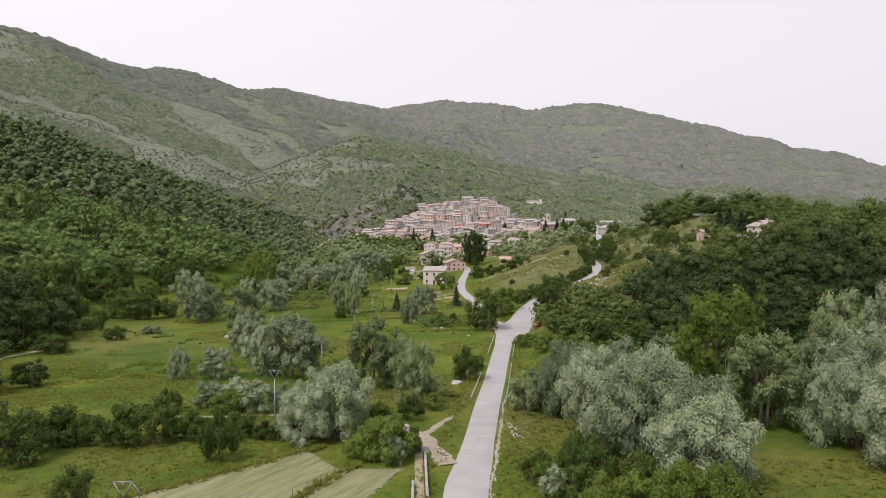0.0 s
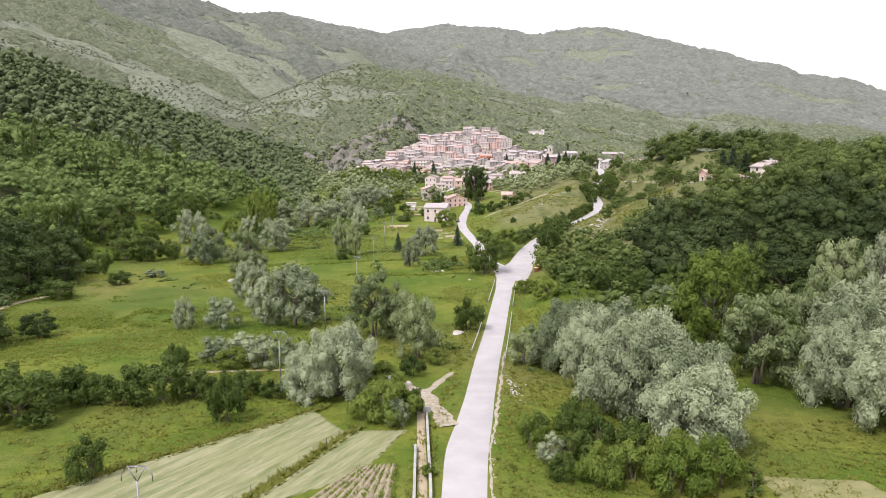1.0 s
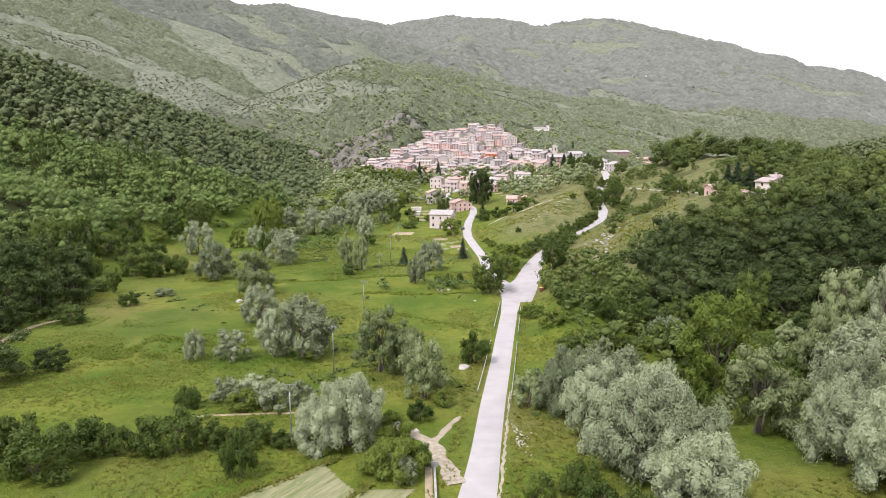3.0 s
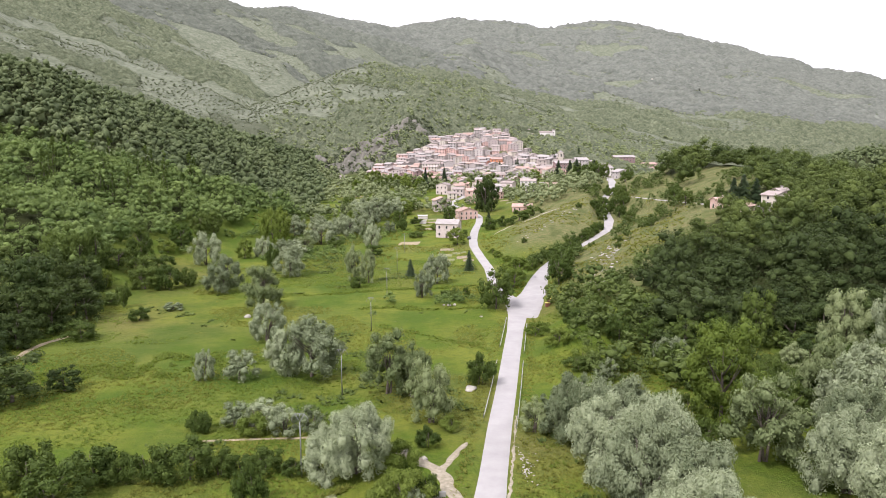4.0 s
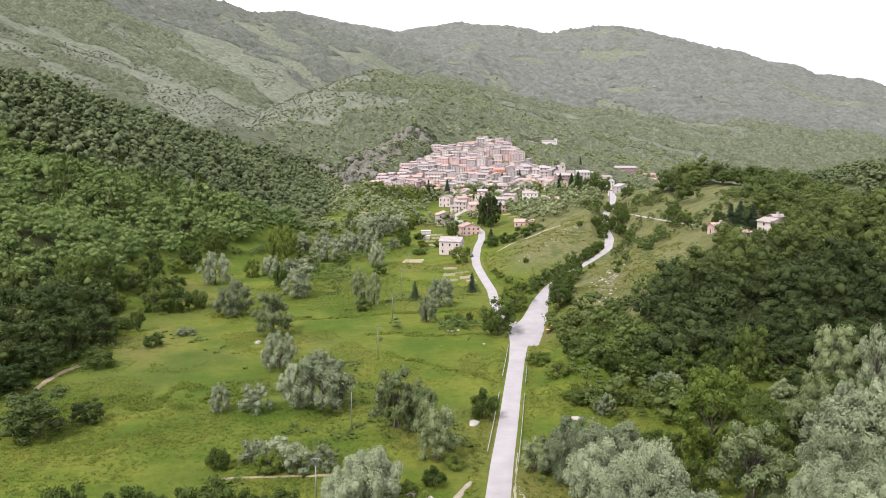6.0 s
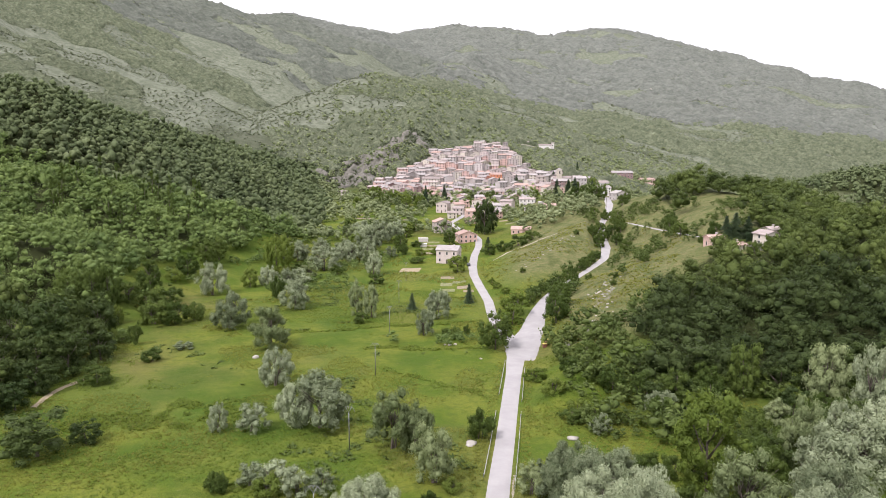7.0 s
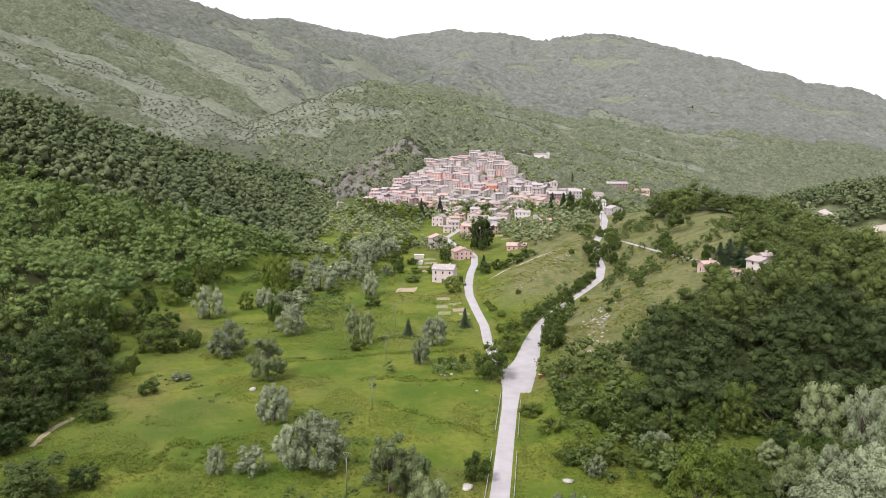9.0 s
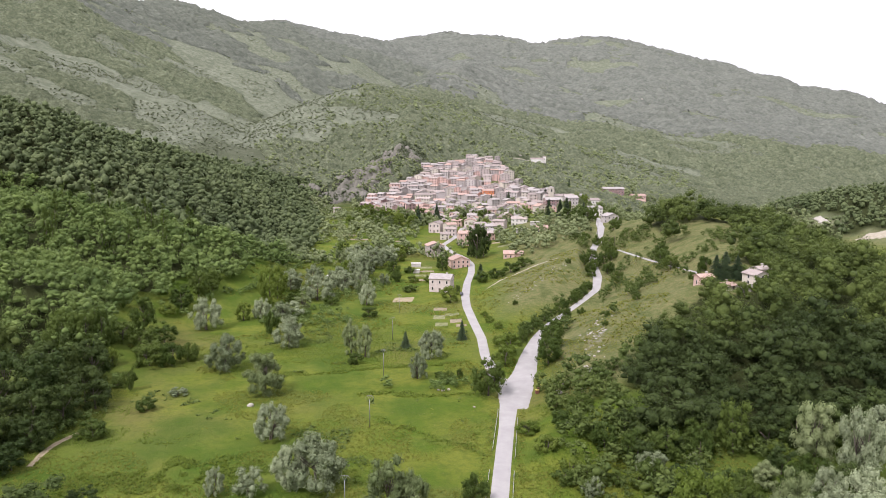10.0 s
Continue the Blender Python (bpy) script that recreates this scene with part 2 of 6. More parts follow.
# ---- terrain ----
# crest lines of the hills: (x, y, z) along each crest, then side slope, rounding
RIDGES = []
# long mountain closing the valley on its north-west side
RIDGES.append(([(-2900, 300, 620), (-2200, 900, 640), (-1700, 1500, 632), (-1286, 2000, 612), (-1175, 2300, 603), (-1032, 2600, 622), (-841, 2900, 610), (-567, 3241, 630), (-413, 3500, 650), (-338, 3800, 640)], 0.50, 120))
# mountain at the head of the valley
RIDGES.append(([(-338, 3800, 640), (-144, 4000, 735), (53, 4100, 768), (224, 4150, 755), (503, 4200, 720), (675, 4200, 752), (812, 4200, 765), (1007, 4150, 728), (1215, 4050, 655), (1476, 3950, 520), (1617, 3900, 490), (1849, 3850, 468), (2013, 3800, 400), (2230, 3800, 360), (2442, 3800, 352), (3300, 3300, 330)], 0.36, 150))
# spur that comes down to the village
RIDGES.append(([(53, 4100, 760), (120, 3000, 450), (60, 2200, 300), (-120, 1600, 232), (-160, 1461, 216), (-265, 1307, 150), (-300, 968, 78)], 0.42, 60))
RIDGES.append(([(-120, 1600, 232), (-60, 1200, 140), (-62, 1040, 88), (-70, 962, 68), (-98, 932, 57), (-139, 908, 46)], 0.72, 20))
# shoulder with the ruined tower
RIDGES.append(([(60, 2200, 300), (206, 2173, 268), (420, 2200, 232), (599, 2150, 222), (845, 2041, 112), (1150, 1900, 20)], 0.30, 90))
RIDGES.append(([(-1700, 1500, 632), (-1200, 1300, 430), (-800, 1150, 265), (-540, 1120, 180), (-420, 1000, 110)], 0.42, 60))
# dark wooded ridge
RIDGES.append(([(-900, 420, 240), (-600, 440, 175), (-420, 480, 128), (-330, 527, 106), (-288, 582, 88), (-256, 640, 70), (-245, 725, 60), (-224, 748, 54), (-192, 752, 34), (-165, 800, 21)], 0.58, 25))
# lighter wooded hill before it
RIDGES.append(([(-520, 250, 90), (-330, 330, 60), (-238, 372, 43), (-205, 380, 38), (-162, 404, 26), (-125, 398, 9), (-106, 388, 5)], 0.42, 15))
RIDGES.append(([(-400, 230, 84), (-300, 262, 58), (-230, 270, 39), (-176, 266, 23), (-150, 258, 12), (-132, 242, 5), (-116, 230, -1)], 0.52, 10))
RIDGES.append(([(-230, 270, 38), (-190, 300, 22), (-150, 308, 9.5), (-126, 315, 3)], 0.5, 10))
# hill beside the road
RIDGES.append(([(135, 520, 24), (158, 452, 36), (176, 380, 32.5), (176, 300, 26), (165, 245, 18), (150, 208, 11), (146, 165, 2)], 0.36, 18))
RIDGES.append(([(165, 420, 36), (140, 330, 30), (119, 258, 24.5), (100, 258, 23.5), (87, 265, 18.5), (70, 236, 14.5), (58, 200, 9), (44, 173, 4.5), (31, 163, 1.5)], 0.45, 7))
RIDGES.append(([(119, 258, 24.5), (118, 225, 16), (107, 196, 9), (92, 181, 3)], 0.40, 10))
# grassy spur in the fork of the roads
RIDGES.append(([(22, 300, -1.5), (42, 335, 5), (66, 378, 12.6), (80, 402, 15.8), (95, 445, 18.5), (113, 505, 22.5), (130, 560, 23)], 0.34, 6))
# wooded hill across the side valley
RIDGES.append(([(352, 690, 20), (420, 665, 43), (480, 650, 52), (640, 640, 62), (900, 560, 80)], 0.30, 25))
# village hill
RIDGES.append(([(40, 690, 10.5), (35, 790, 17), (40, 880, 28), (35, 955, 42), (44, 1040, 68), (60, 1150, 88)], 0.22, 30))
RIDGES.append(([(116, 505, 22.5), (124, 545, 24), (122, 610, 23.5), (114, 660, 22.5), (110, 714, 26), (122, 818, 38), (138, 930, 50), (145, 1116, 72), (120, 1300, 118)], 0.27, 18))


def smooth_noise(x, y, size, seed=0):
    """Value noise of the given cell size, between -1 and 1."""
    u, v = x / size + 57.3 * seed, y / size - 31.7 * seed
    i, j = np.floor(u), np.floor(v)
    a, b = u - i, v - j
    a, b = a * a * (3 - 2 * a), b * b * (3 - 2 * b)

    def corner(p, q):
        h = np.sin(p * 127.1 + q * 311.7 + seed * 74.7) * 43758.5453
        return 2 * (h - np.floor(h)) - 1

    return (corner(i, j) * (1 - a) + corner(i + 1, j) * a) * (1 - b) + (corner(i, j + 1) * (1 - a) + corner(i + 1, j + 1) * a) * b


def tent(x, y, crest, slope, rounding):
    """Height of a ridge with the given crest line and side slope."""
    best = np.full(np.shape(x), -1e4)
    for (x0, y0, z0), (x1, y1, z1) in zip(crest, crest[1:]):
        dx, dy = x1 - x0, y1 - y0
        s = np.clip(((x - x0) * dx + (y - y0) * dy) / (dx * dx + dy * dy), 0, 1)
        d = np.hypot(x - x0 - s * dx, y - y0 - s * dy)
        best = np.maximum(best, z0 + s * (z1 - z0) - slope * (np.sqrt(d * d + rounding * rounding) - rounding))
    return best


def valley(x, y):
    """The valley floor, without the hills."""
    z = np.interp(y, [-200, 60, 95, 130, 200, 300, 360, 420, 520, 700, 900, 2000, 4000], [2.0, 1.0, 0.0, -1.6, -2.5, -2.8, -2.6, 0.5, 5.0, 10.5, 16, 30, 60])
    z = z - np.clip((x - 250) / 300, 0, 1) * 14
    return z


# roads: centre lines (x, y, z)
MAIN = [(0.6, 20, 2.0), (1.0, 45, 1.4), (1.75, 61, 1.0), (2.3, 72, 0.65), (3.6, 81, 0.35), (4.65, 90, 0.1), (6.9, 110, -0.8), (9.6, 131, -1.6), (12.3, 153, -2.0), (15.5, 178, -2.2), (17.5, 194, -2.3), (19.5, 206, -2.3)]
LEFT = [(19.5, 206, -2.3), (15.5, 226, -2.4), (13.5, 249, -2.5), (13.5, 275, -2.5), (11.0, 305, -2.2), (9.0, 335, -2.0), (9.0, 358, -1.6), (11.0, 390, -0.4), (14.5, 418, 1.2), (15.5, 445, 2.3), (12, 468, 3.0), (3, 490, 3.9), (-4, 520, 5.2), (6, 560, 6.8), (14, 620, 8.5)]
RIGHT = [(19.5, 206, -2.3), (26, 226, -1.5), (31, 250, -0.8), (36, 268, -0.2), (43, 286, 0.6), (54, 306, 1.5), (66, 325, 3.6), (76, 343, 5.4), (82, 367, 7.8), (86, 396, 9.6), (92, 430, 13.6), (105, 468, 18), (113, 500, 22), (115, 515, 22.8), (122, 545, 22.5), (130, 590, 21)]
LANE = [(105, 468, 18), (102, 420, 17.2), (104, 385, 18.3), (107, 350, 19.3), (111, 325, 20.2), (115, 297, 21)]
CUTS = [(LANE, 3.0), (RIGHT, 4.0), (LEFT, 4.0), (MAIN, 4.5)]


def along(x, y, path):
    """Distance to a path and the path's height at the nearest place."""
    best, zp = np.full(np.shape(x), 1e9), np.zeros(np.shape(x))
    for (x0, y0, z0), (x1, y1, z1) in zip(path, path[1:]):
        dx, dy = x1 - x0, y1 - y0
        s = np.clip(((x - x0) * dx + (y - y0) * dy) / (dx * dx + dy * dy), 0, 1)
        d = np.hypot(x - x0 - s * dx, y - y0 - s * dy)
        zp = np.where(d < best, z0 + s * (z1 - z0), zp)
        best = np.minimum(best, d)
    return best, zp


def height(x, y):
    x, y = np.asarray(x, float), np.asarray(y, float)
    z = valley(x, y)
    far = np.clip((np.hypot(x, y) - 700) / 1500, 0, 1)
    for crest, slope, rounding in RIDGES:
        t = tent(x, y, crest, slope, rounding)
        k = 2.0 + 10 * far
        m = np.maximum(z, t)
        z = m + k * 0.6 * np.exp(-np.abs(z - t) / k)
    rough = np.clip((z - valley(x, y) - 3) / 25, 0, 1)
    z = z + rough * (1.2 * smooth_noise(x, y, 34, 1) + 0.6 * smooth_noise(x, y, 13, 2))
    z = z + far * rough * (22 * smooth_noise(x, y, 260, 3) + 11 * smooth_noise(x, y, 110, 4) + 3 * smooth_noise(x, y, 45, 5))
    z = z + rough * np.clip((y - 860) / 200, 0, 1) * np.clip((2600 - y) / 400, 0, 1) * (9 * smooth_noise(x, y, 120, 9) + 5 * smooth_noise(x, y, 52, 10))
    # spurs and gullies running down the mountain sides
    z = z + far * rough * 20 * smooth_noise((0.55 * x + 0.84 * y) / 165, (0.84 * x - 0.55 * y) / 620, 1.0, 8) * (x < 400)
    z = z + 0.10 * smooth_noise(x, y, 6, 6)
    for path, half in CUTS:
        d, zp = along(x, y, path)
        s = np.clip((d - half) / (half * 1.6), 0, 1)
        s = s * s * (3 - 2 * s)
        z = zp + (z - zp) * s
    return z


# ---- mesh helpers ----
def mesh_from(name, verts, tris, material, tones=None, smooth=False):
    """A mesh from arrays of corners and triangles."""
    verts, tris = np.asarray(verts, np.float32), np.asarray(tris, np.int32)
    me = bpy.data.meshes.new(name)
    me.vertices.add(len(verts))
    me.vertices.foreach_set("co", verts.ravel())
    me.loops.add(tris.size)
    me.loops.foreach_set("vertex_index", tris.ravel())
    me.polygons.add(len(tris))
    me.polygons.foreach_set("loop_start", np.arange(0, tris.size, 3, dtype=np.int32))
    me.update(calc_edges=True)
    if smooth:
        me.polygons.foreach_set("use_smooth", np.ones(len(tris), bool))
    if tones is not None:
        me.attributes.new("tone", "FLOAT", "POINT").data.foreach_set("value", np.asarray(tones, np.float32))
    me.materials.append(material)
    return me


def bm_mesh(name, bm, material, smooth=False):
    me = bpy.data.meshes.new(name)
    bm.to_mesh(me)
    bm.free()
    if smooth:
        me.polygons.foreach_set("use_smooth", np.ones(len(me.polygons), bool))
    me.materials.append(material)
    return me


def part(name, data, parent, m=None, label=""):
    """Links mesh data as one part under a thing or a part."""
    ob = new(name, data)
    ob.parent = parent
    if m is not None:
        ob.matrix_basis = m
    return tagged(ob, label)


def box(bm, x0, x1, y0, y1, z0, z1, bevel=0.0):
    v = [bm.verts.new(p) for p in ((x0, y0, z0), (x1, y0, z0), (x1, y1, z0), (x0, y1, z0), (x0, y0, z1), (x1, y0, z1), (x1, y1, z1), (x0, y1, z1))]
    faces = [bm.faces.new([v[i] for i in q]) for q in ((3, 2, 1, 0), (4, 5, 6, 7), (0, 1, 5, 4), (1, 2, 6, 5), (2, 3, 7, 6), (3, 0, 4, 7))]
    if bevel:
        bmesh.ops.bevel(bm, geom=list({e for f in faces for e in f.edges}), offset=bevel, segments=1, affect="EDGES")


def tube(bm, pts, radii, sides=8):
    """A bent, tapered pole through the given places."""
    rings = []
    for i, p in enumerate(pts):
        p = Vector(p)
        d = (Vector(pts[min(i + 1, len(pts) - 1)]) - Vector(pts[max(i - 1, 0)])).normalized()
        a = d.orthogonal().normalized()
        b = d.cross(a)
        rings.append([bm.verts.new(p + radii[i] * (math.cos(k * 2 * math.pi / sides) * a + math.sin(k * 2 * math.pi / sides) * b)) for k in range(sides)])
    for r0, r1 in zip(rings, rings[1:]):
        # keep the two rings in step
        shift = min(range(sides), key=lambda s: (r1[s].co - r0[0].co).length)
        r1[:] = r1[shift:] + r1[:shift]
        for k in range(sides):
            bm.faces.new((r0[k], r0[(k + 1) % sides], r1[(k + 1) % sides], r1[k]))
    bm.faces.new(rings[0][::-1])
    bm.faces.new(rings[-1])


# ---- land cover ----
def wood_left(x, y):
    edge = np.interp(y, [90, 120, 150, 175, 207, 236, 265, 295, 311, 320, 365, 390, 407, 500, 630, 700, 760, 820], [-125, -116, -116, -112, -121, -124, -134, -138, -128, -132, -112, -110, -97, -98, -118, -138, -150, -165])
    edge = edge + 5 * smooth_noise(x, y, 22, 11)
    return (x < edge) & (y > 92) & (y < np.where(x < -250, 735, 880))


def wood_right(x, y):
    edge = np.interp(y, [150, 160, 176, 186, 206, 227, 240, 250, 262, 280, 300, 330, 390, 430, 470, 520, 600], [62, 48, 47, 49, 58, 72, 82, 98, 126, 128, 128, 130, 128, 128, 138, 148, 170])
    clear = (along(x, y, [(127, 316, 0), (145, 372, 0), (141, 412, 0)])[0] < 13) | (np.hypot((x - 110) / 17, (y - 262) / 13) < 1)
    return (x > edge + 4 * smooth_noise(x, y, 18, 12)) & (x < 330) & (y > 163) & (y < 600) & ~clear


def wood_far_hill(x, y):
    bare = (np.hypot(x - 335, y - 609) < 20) | (np.hypot((x - 350) / 26, (y - 557) / 13) < 1)
    return (x > 325) & (x < 1000) & (y > 560) & (y < 800) & (height(x, y) > 8) & ~bare


def village_area(x, y):
    ring = [(-100, 762), (-104, 826), (-72, 845), (-66, 872), (-38, 930), (-34, 990), (6, 1004), (36, 1064), (70, 1044), (88, 952), (90, 855), (94, 792), (120, 750), (124, 690), (108, 640), (80, 664), (60, 690), (42, 660), (14, 645), (-4, 690), (-22, 735), (-55, 718), (-84, 716)]
    inside = np.zeros(np.shape(x), bool)
    for (x0, y0), (x1, y1) in zip(ring, ring[1:] + ring[:1]):
        cross = ((y0 > y) != (y1 > y)) & (x < (x1 - x0) * (y - y0) / (y1 - y0 + 1e-9) + x0)
        inside ^= cross
    return inside


def forest_cover(x, y):
    """How densely the mountains are wooded."""
    u, v = (0.55 * x + 0.84 * y) / 150, (0.84 * x - 0.55 * y) / 380  # gullies run down the slope
    n = smooth_noise(u, v, 1.0, 44) + 0.6 * smooth_noise(u, v, 0.45, 45) + 0.4 * smooth_noise(x, y, 55, 46)
    bias = np.interp(x, [-1500, -500, -260, -190, 0, 700, 2000], [0.05, 0.06, 0.06, 0.28, 0.45, 0.6, 0.75]) + np.interp(y, [900, 1400, 2200, 3500], [0.1, 0.0, 0.1, 0.3]) + np.interp(height(x, y), [150, 300, 430, 560], [-0.1, -0.1, 0.35, 0.6]) * (x < 0)
    spur = x - np.interp(y, [968, 1307, 1461, 1600], [-300, -265, -160, -120])
    bias = bias + 0.55 * np.clip((spur - 5) / 40, 0, 1) * (y > 880) * (y < 1750) * (x < 60) - 0.35 * (np.abs(spur + 35) < 45) * (y > 1000) * (y < 1650)
    return np.clip((n + bias) * 2.2 + 0.1, 0, 1)


# ---- ground: one sheet to the horizon ----
def grid_lines(fine0, fine1, step, far0, far1, ratio):
    lines = list(np.arange(fine0, fine1 + step, step))
    s, v = step, lines[-1]
    while v < far1:
        s *= ratio
        v += s
        lines.append(v)
    s, v = step, lines[0]
    while v > far0:
        s *= ratio
        v -= s
        lines.insert(0, v)
    return np.array(lines)


def build_ground():
    xs = grid_lines(-70, 100, 1.5, -4800, 4800, 1.045)
    ys = grid_lines(50, 260, 1.6, -900, 4900, 1.0195)
    gx, gy = np.meshgrid(xs, ys)
    x, y = gx.ravel(), gy.ravel()
    z = height(x, y)
    nx, ny = len(xs), len(ys)
    i = (np.arange(ny - 1)[:, None] * nx + np.arange(nx - 1)).ravel()
    tris = np.concatenate([np.stack([i, i + 1, i + nx + 1], 1), np.stack([i, i + nx + 1, i + nx], 1)])
    me = mesh_from("ground", np.stack([x, y, z], 1), tris, M_GROUND, smooth=True)
    r = np.hypot(x, y)
    above = z - valley(x, y)
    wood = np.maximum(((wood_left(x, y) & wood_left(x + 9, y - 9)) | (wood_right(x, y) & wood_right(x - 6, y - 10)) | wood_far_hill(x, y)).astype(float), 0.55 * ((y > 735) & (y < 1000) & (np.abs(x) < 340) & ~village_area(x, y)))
    # mount brings in the haze-paled mountain colours from 560 m outward
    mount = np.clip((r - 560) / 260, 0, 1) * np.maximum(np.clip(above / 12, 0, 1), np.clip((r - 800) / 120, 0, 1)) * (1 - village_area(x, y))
    dry = np.clip((above - 1) / 5, 0, 1) * (x > 12) * (y < 620) * np.clip((y - 180 - 0.4 * np.clip(x - 50, 0, 60)) / 15, 0, 1)
    lush = np.clip((-20 - x) / 25, 0, 0.75) * np.clip((y - 105) / 25, 0, 1) * np.clip((smooth_noise(x, y, 48, 16) + 0.6 * smooth_noise(x, y, 17, 17) + 0.5 * smooth_noise(x, y, 5, 18) + 0.3) * 1.3, 0, 1) * 0.85
    lush = np.maximum(lush, 0.8 * (x > 46) * (y > 116) * (y < 186))
    crag = np.exp(-((x + 90) / 45) ** 2 - ((y - 915) / 60) ** 2) + np.exp(-((x + 165) / 22) ** 2 - ((y - 800) / 25) ** 2) + 0.8 * (np.abs(x - 40 - 0.28 * (y - 190) - 2 * smooth_noise(x, y, 9, 14)) < 2.2) * (y > 192) * (y < 262) * (smooth_noise(x, y, 6, 15) > -0.1)
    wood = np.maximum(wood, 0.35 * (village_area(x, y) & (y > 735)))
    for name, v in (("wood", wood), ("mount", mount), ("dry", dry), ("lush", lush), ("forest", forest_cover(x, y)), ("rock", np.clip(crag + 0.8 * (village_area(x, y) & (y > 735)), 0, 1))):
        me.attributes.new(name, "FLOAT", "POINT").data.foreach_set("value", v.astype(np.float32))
    return tagged(new("ground", me), "green valley meadow rising into scrubby limestone hills", "ground", kind="structure")


build_ground()


def ribbon(name, path, widths, lift, material, label, category, step=2.0, ragged=0.0, seed=0, parent=None, crown=0.0):
    """A band laid on the ground along a path: roads, tracks, verges."""
    rng = random.Random(seed)
    pts, ws = [], []
    for (p, w), (q, v) in zip(zip(path, widths), zip(path[1:], widths[1:])):
        n = max(1, int(math.dist(p[:2], q[:2]) / step))
        for k in range(n):
            f = k / n
            pts.append((p[0] + f * (q[0] - p[0]), p[1] + f * (q[1] - p[1])))
            ws.append(w + f * (v - w))
    pts.append(path[-1][:2])
    ws.append(widths[-1])
    for _ in range(3):  # round off the corners
        pts = [pts[0]] + [tuple((a[i] + 2 * b[i] + c[i]) / 4 for i in (0, 1)) for a, b, c in zip(pts, pts[1:], pts[2:])] + [pts[-1]]
    across = 6
    edge = [[rng.uniform(-ragged, ragged) for _ in pts] for _ in range(2)]
    edge = [[(e[max(k - 1, 0)] + 2 * e[k] + e[min(k + 1, len(e) - 1)]) / 3 for k in range(len(e))] for e in edge]
    vs, ts = [], []
    for k, (p, w) in enumerate(zip(pts, ws)):
        a, b = pts[max(k - 1, 0)], pts[min(k + 1, len(pts) - 1)]
        t = Vector((b[0] - a[0], b[1] - a[1])).normalized()
        nrm = Vector((t.y, -t.x))
        wl, wr = max(0.05, w / 2 + edge[0][k]), max(0.05, w / 2 + edge[1][k])
        for j in range(across + 1):
            f = j / across
            o = -wl + f * (wl + wr)
            x, y = p[0] + nrm.x * o, p[1] + nrm.y * o
            vs.append((x, y, -0.12 if j in (0, across) else lift + crown * (1 - (2 * f - 1) ** 2)))
    m = across + 1
    for k in range(len(pts) - 1):
        for j in range(across):
            a = k * m + j
            ts += [(a, a + 1, a + m + 1), (a, a + m + 1, a + m)]
    vs = np.array(vs)
    vs[:, 2] += height(vs[:, 0], vs[:, 1])
    me = mesh_from(name, vs, ts, material, smooth=False)
    return tagged(new(name, me), label, category, kind="structure")


def quad_patch(name, corners, n, m, lift, material, label, category, ragged=0.0, seed=0, wave=None):
    """A four-cornered patch draped on the ground."""
    rng = random.Random(seed)
    a, b, c, d = (Vector(p) for p in corners)
    vs, ts = [], []
    for i in range(n + 1):
        for j in range(m + 1):
            u, v = i / n, j / m
            p = (a * (1 - u) + b * u) * (1 - v) + (d * (1 - u) + c * u) * v
            edge = i in (0, n) or j in (0, m)
            if edge:
                p = p + Vector((rng.uniform(-ragged, ragged), rng.uniform(-ragged, ragged)))
            vs.append((p.x, p.y, -0.1 if edge else lift + (wave(u, v) if wave else 0)))
    for i in range(n):
        for j in range(m):
            k = i * (m + 1) + j
            ts += [(k, k + m + 1, k + m + 2), (k, k + m + 2, k + 1)]
    vs = np.array(vs)
    vs[:, 2] += height(vs[:, 0], vs[:, 1])
    me = mesh_from(name, vs, ts, material)
    return tagged(new(name, me), label, category, kind="structure")


ribbon("road_main", MAIN, [5.0, 5.0, 5.1, 5.6, 5.2, 4.8, 4.9, 4.9, 5.0, 5.2, 6.5, 9.0], 0.10, M_ROAD, "pale dusty asphalt country road between meadows", "road", crown=0.05)
ribbon("road_left", LEFT, [8, 5.5, 4.4, 4.6, 4.8, 5, 5.2, 5, 5, 5, 5, 5, 5, 5, 5], 0.16, M_ROAD, "pale asphalt road running on to the village", "road", crown=0.05)
ribbon("road_right", RIGHT, [11, 9.5, 6.5, 5, 3.6, 3.4, 3.6, 4.6, 5.6, 5.2, 5, 5, 6, 6, 5.5, 5], 0.20, M_ROAD, "pale asphalt road climbing beside the grassy hill", "road", crown=0.05)
ribbon("lane", LANE, [3] * 6, 0.18, M_ROAD, "narrow pale lane along the hillside", "road")
quad_patch("junction", [(14.6, 192), (23.2, 191.5), (30.5, 226), (15.0, 216)], 12, 16, 0.24, M_ROAD, "wide dusty road fork of pale asphalt", "road", 0.3)


# ---- trees ----
def ico_arrays(sub):
    bm = bmesh.new()
    bmesh.ops.create_icosphere(bm, subdivisions=sub, radius=1)
    v = np.array([p.co[:] for p in bm.verts])
    t = np.array([[w.index for w in f.verts] for f in bm.faces])
    bm.free()
    return v, t


ICO = {s: ico_arrays(s) for s in (1, 2)}


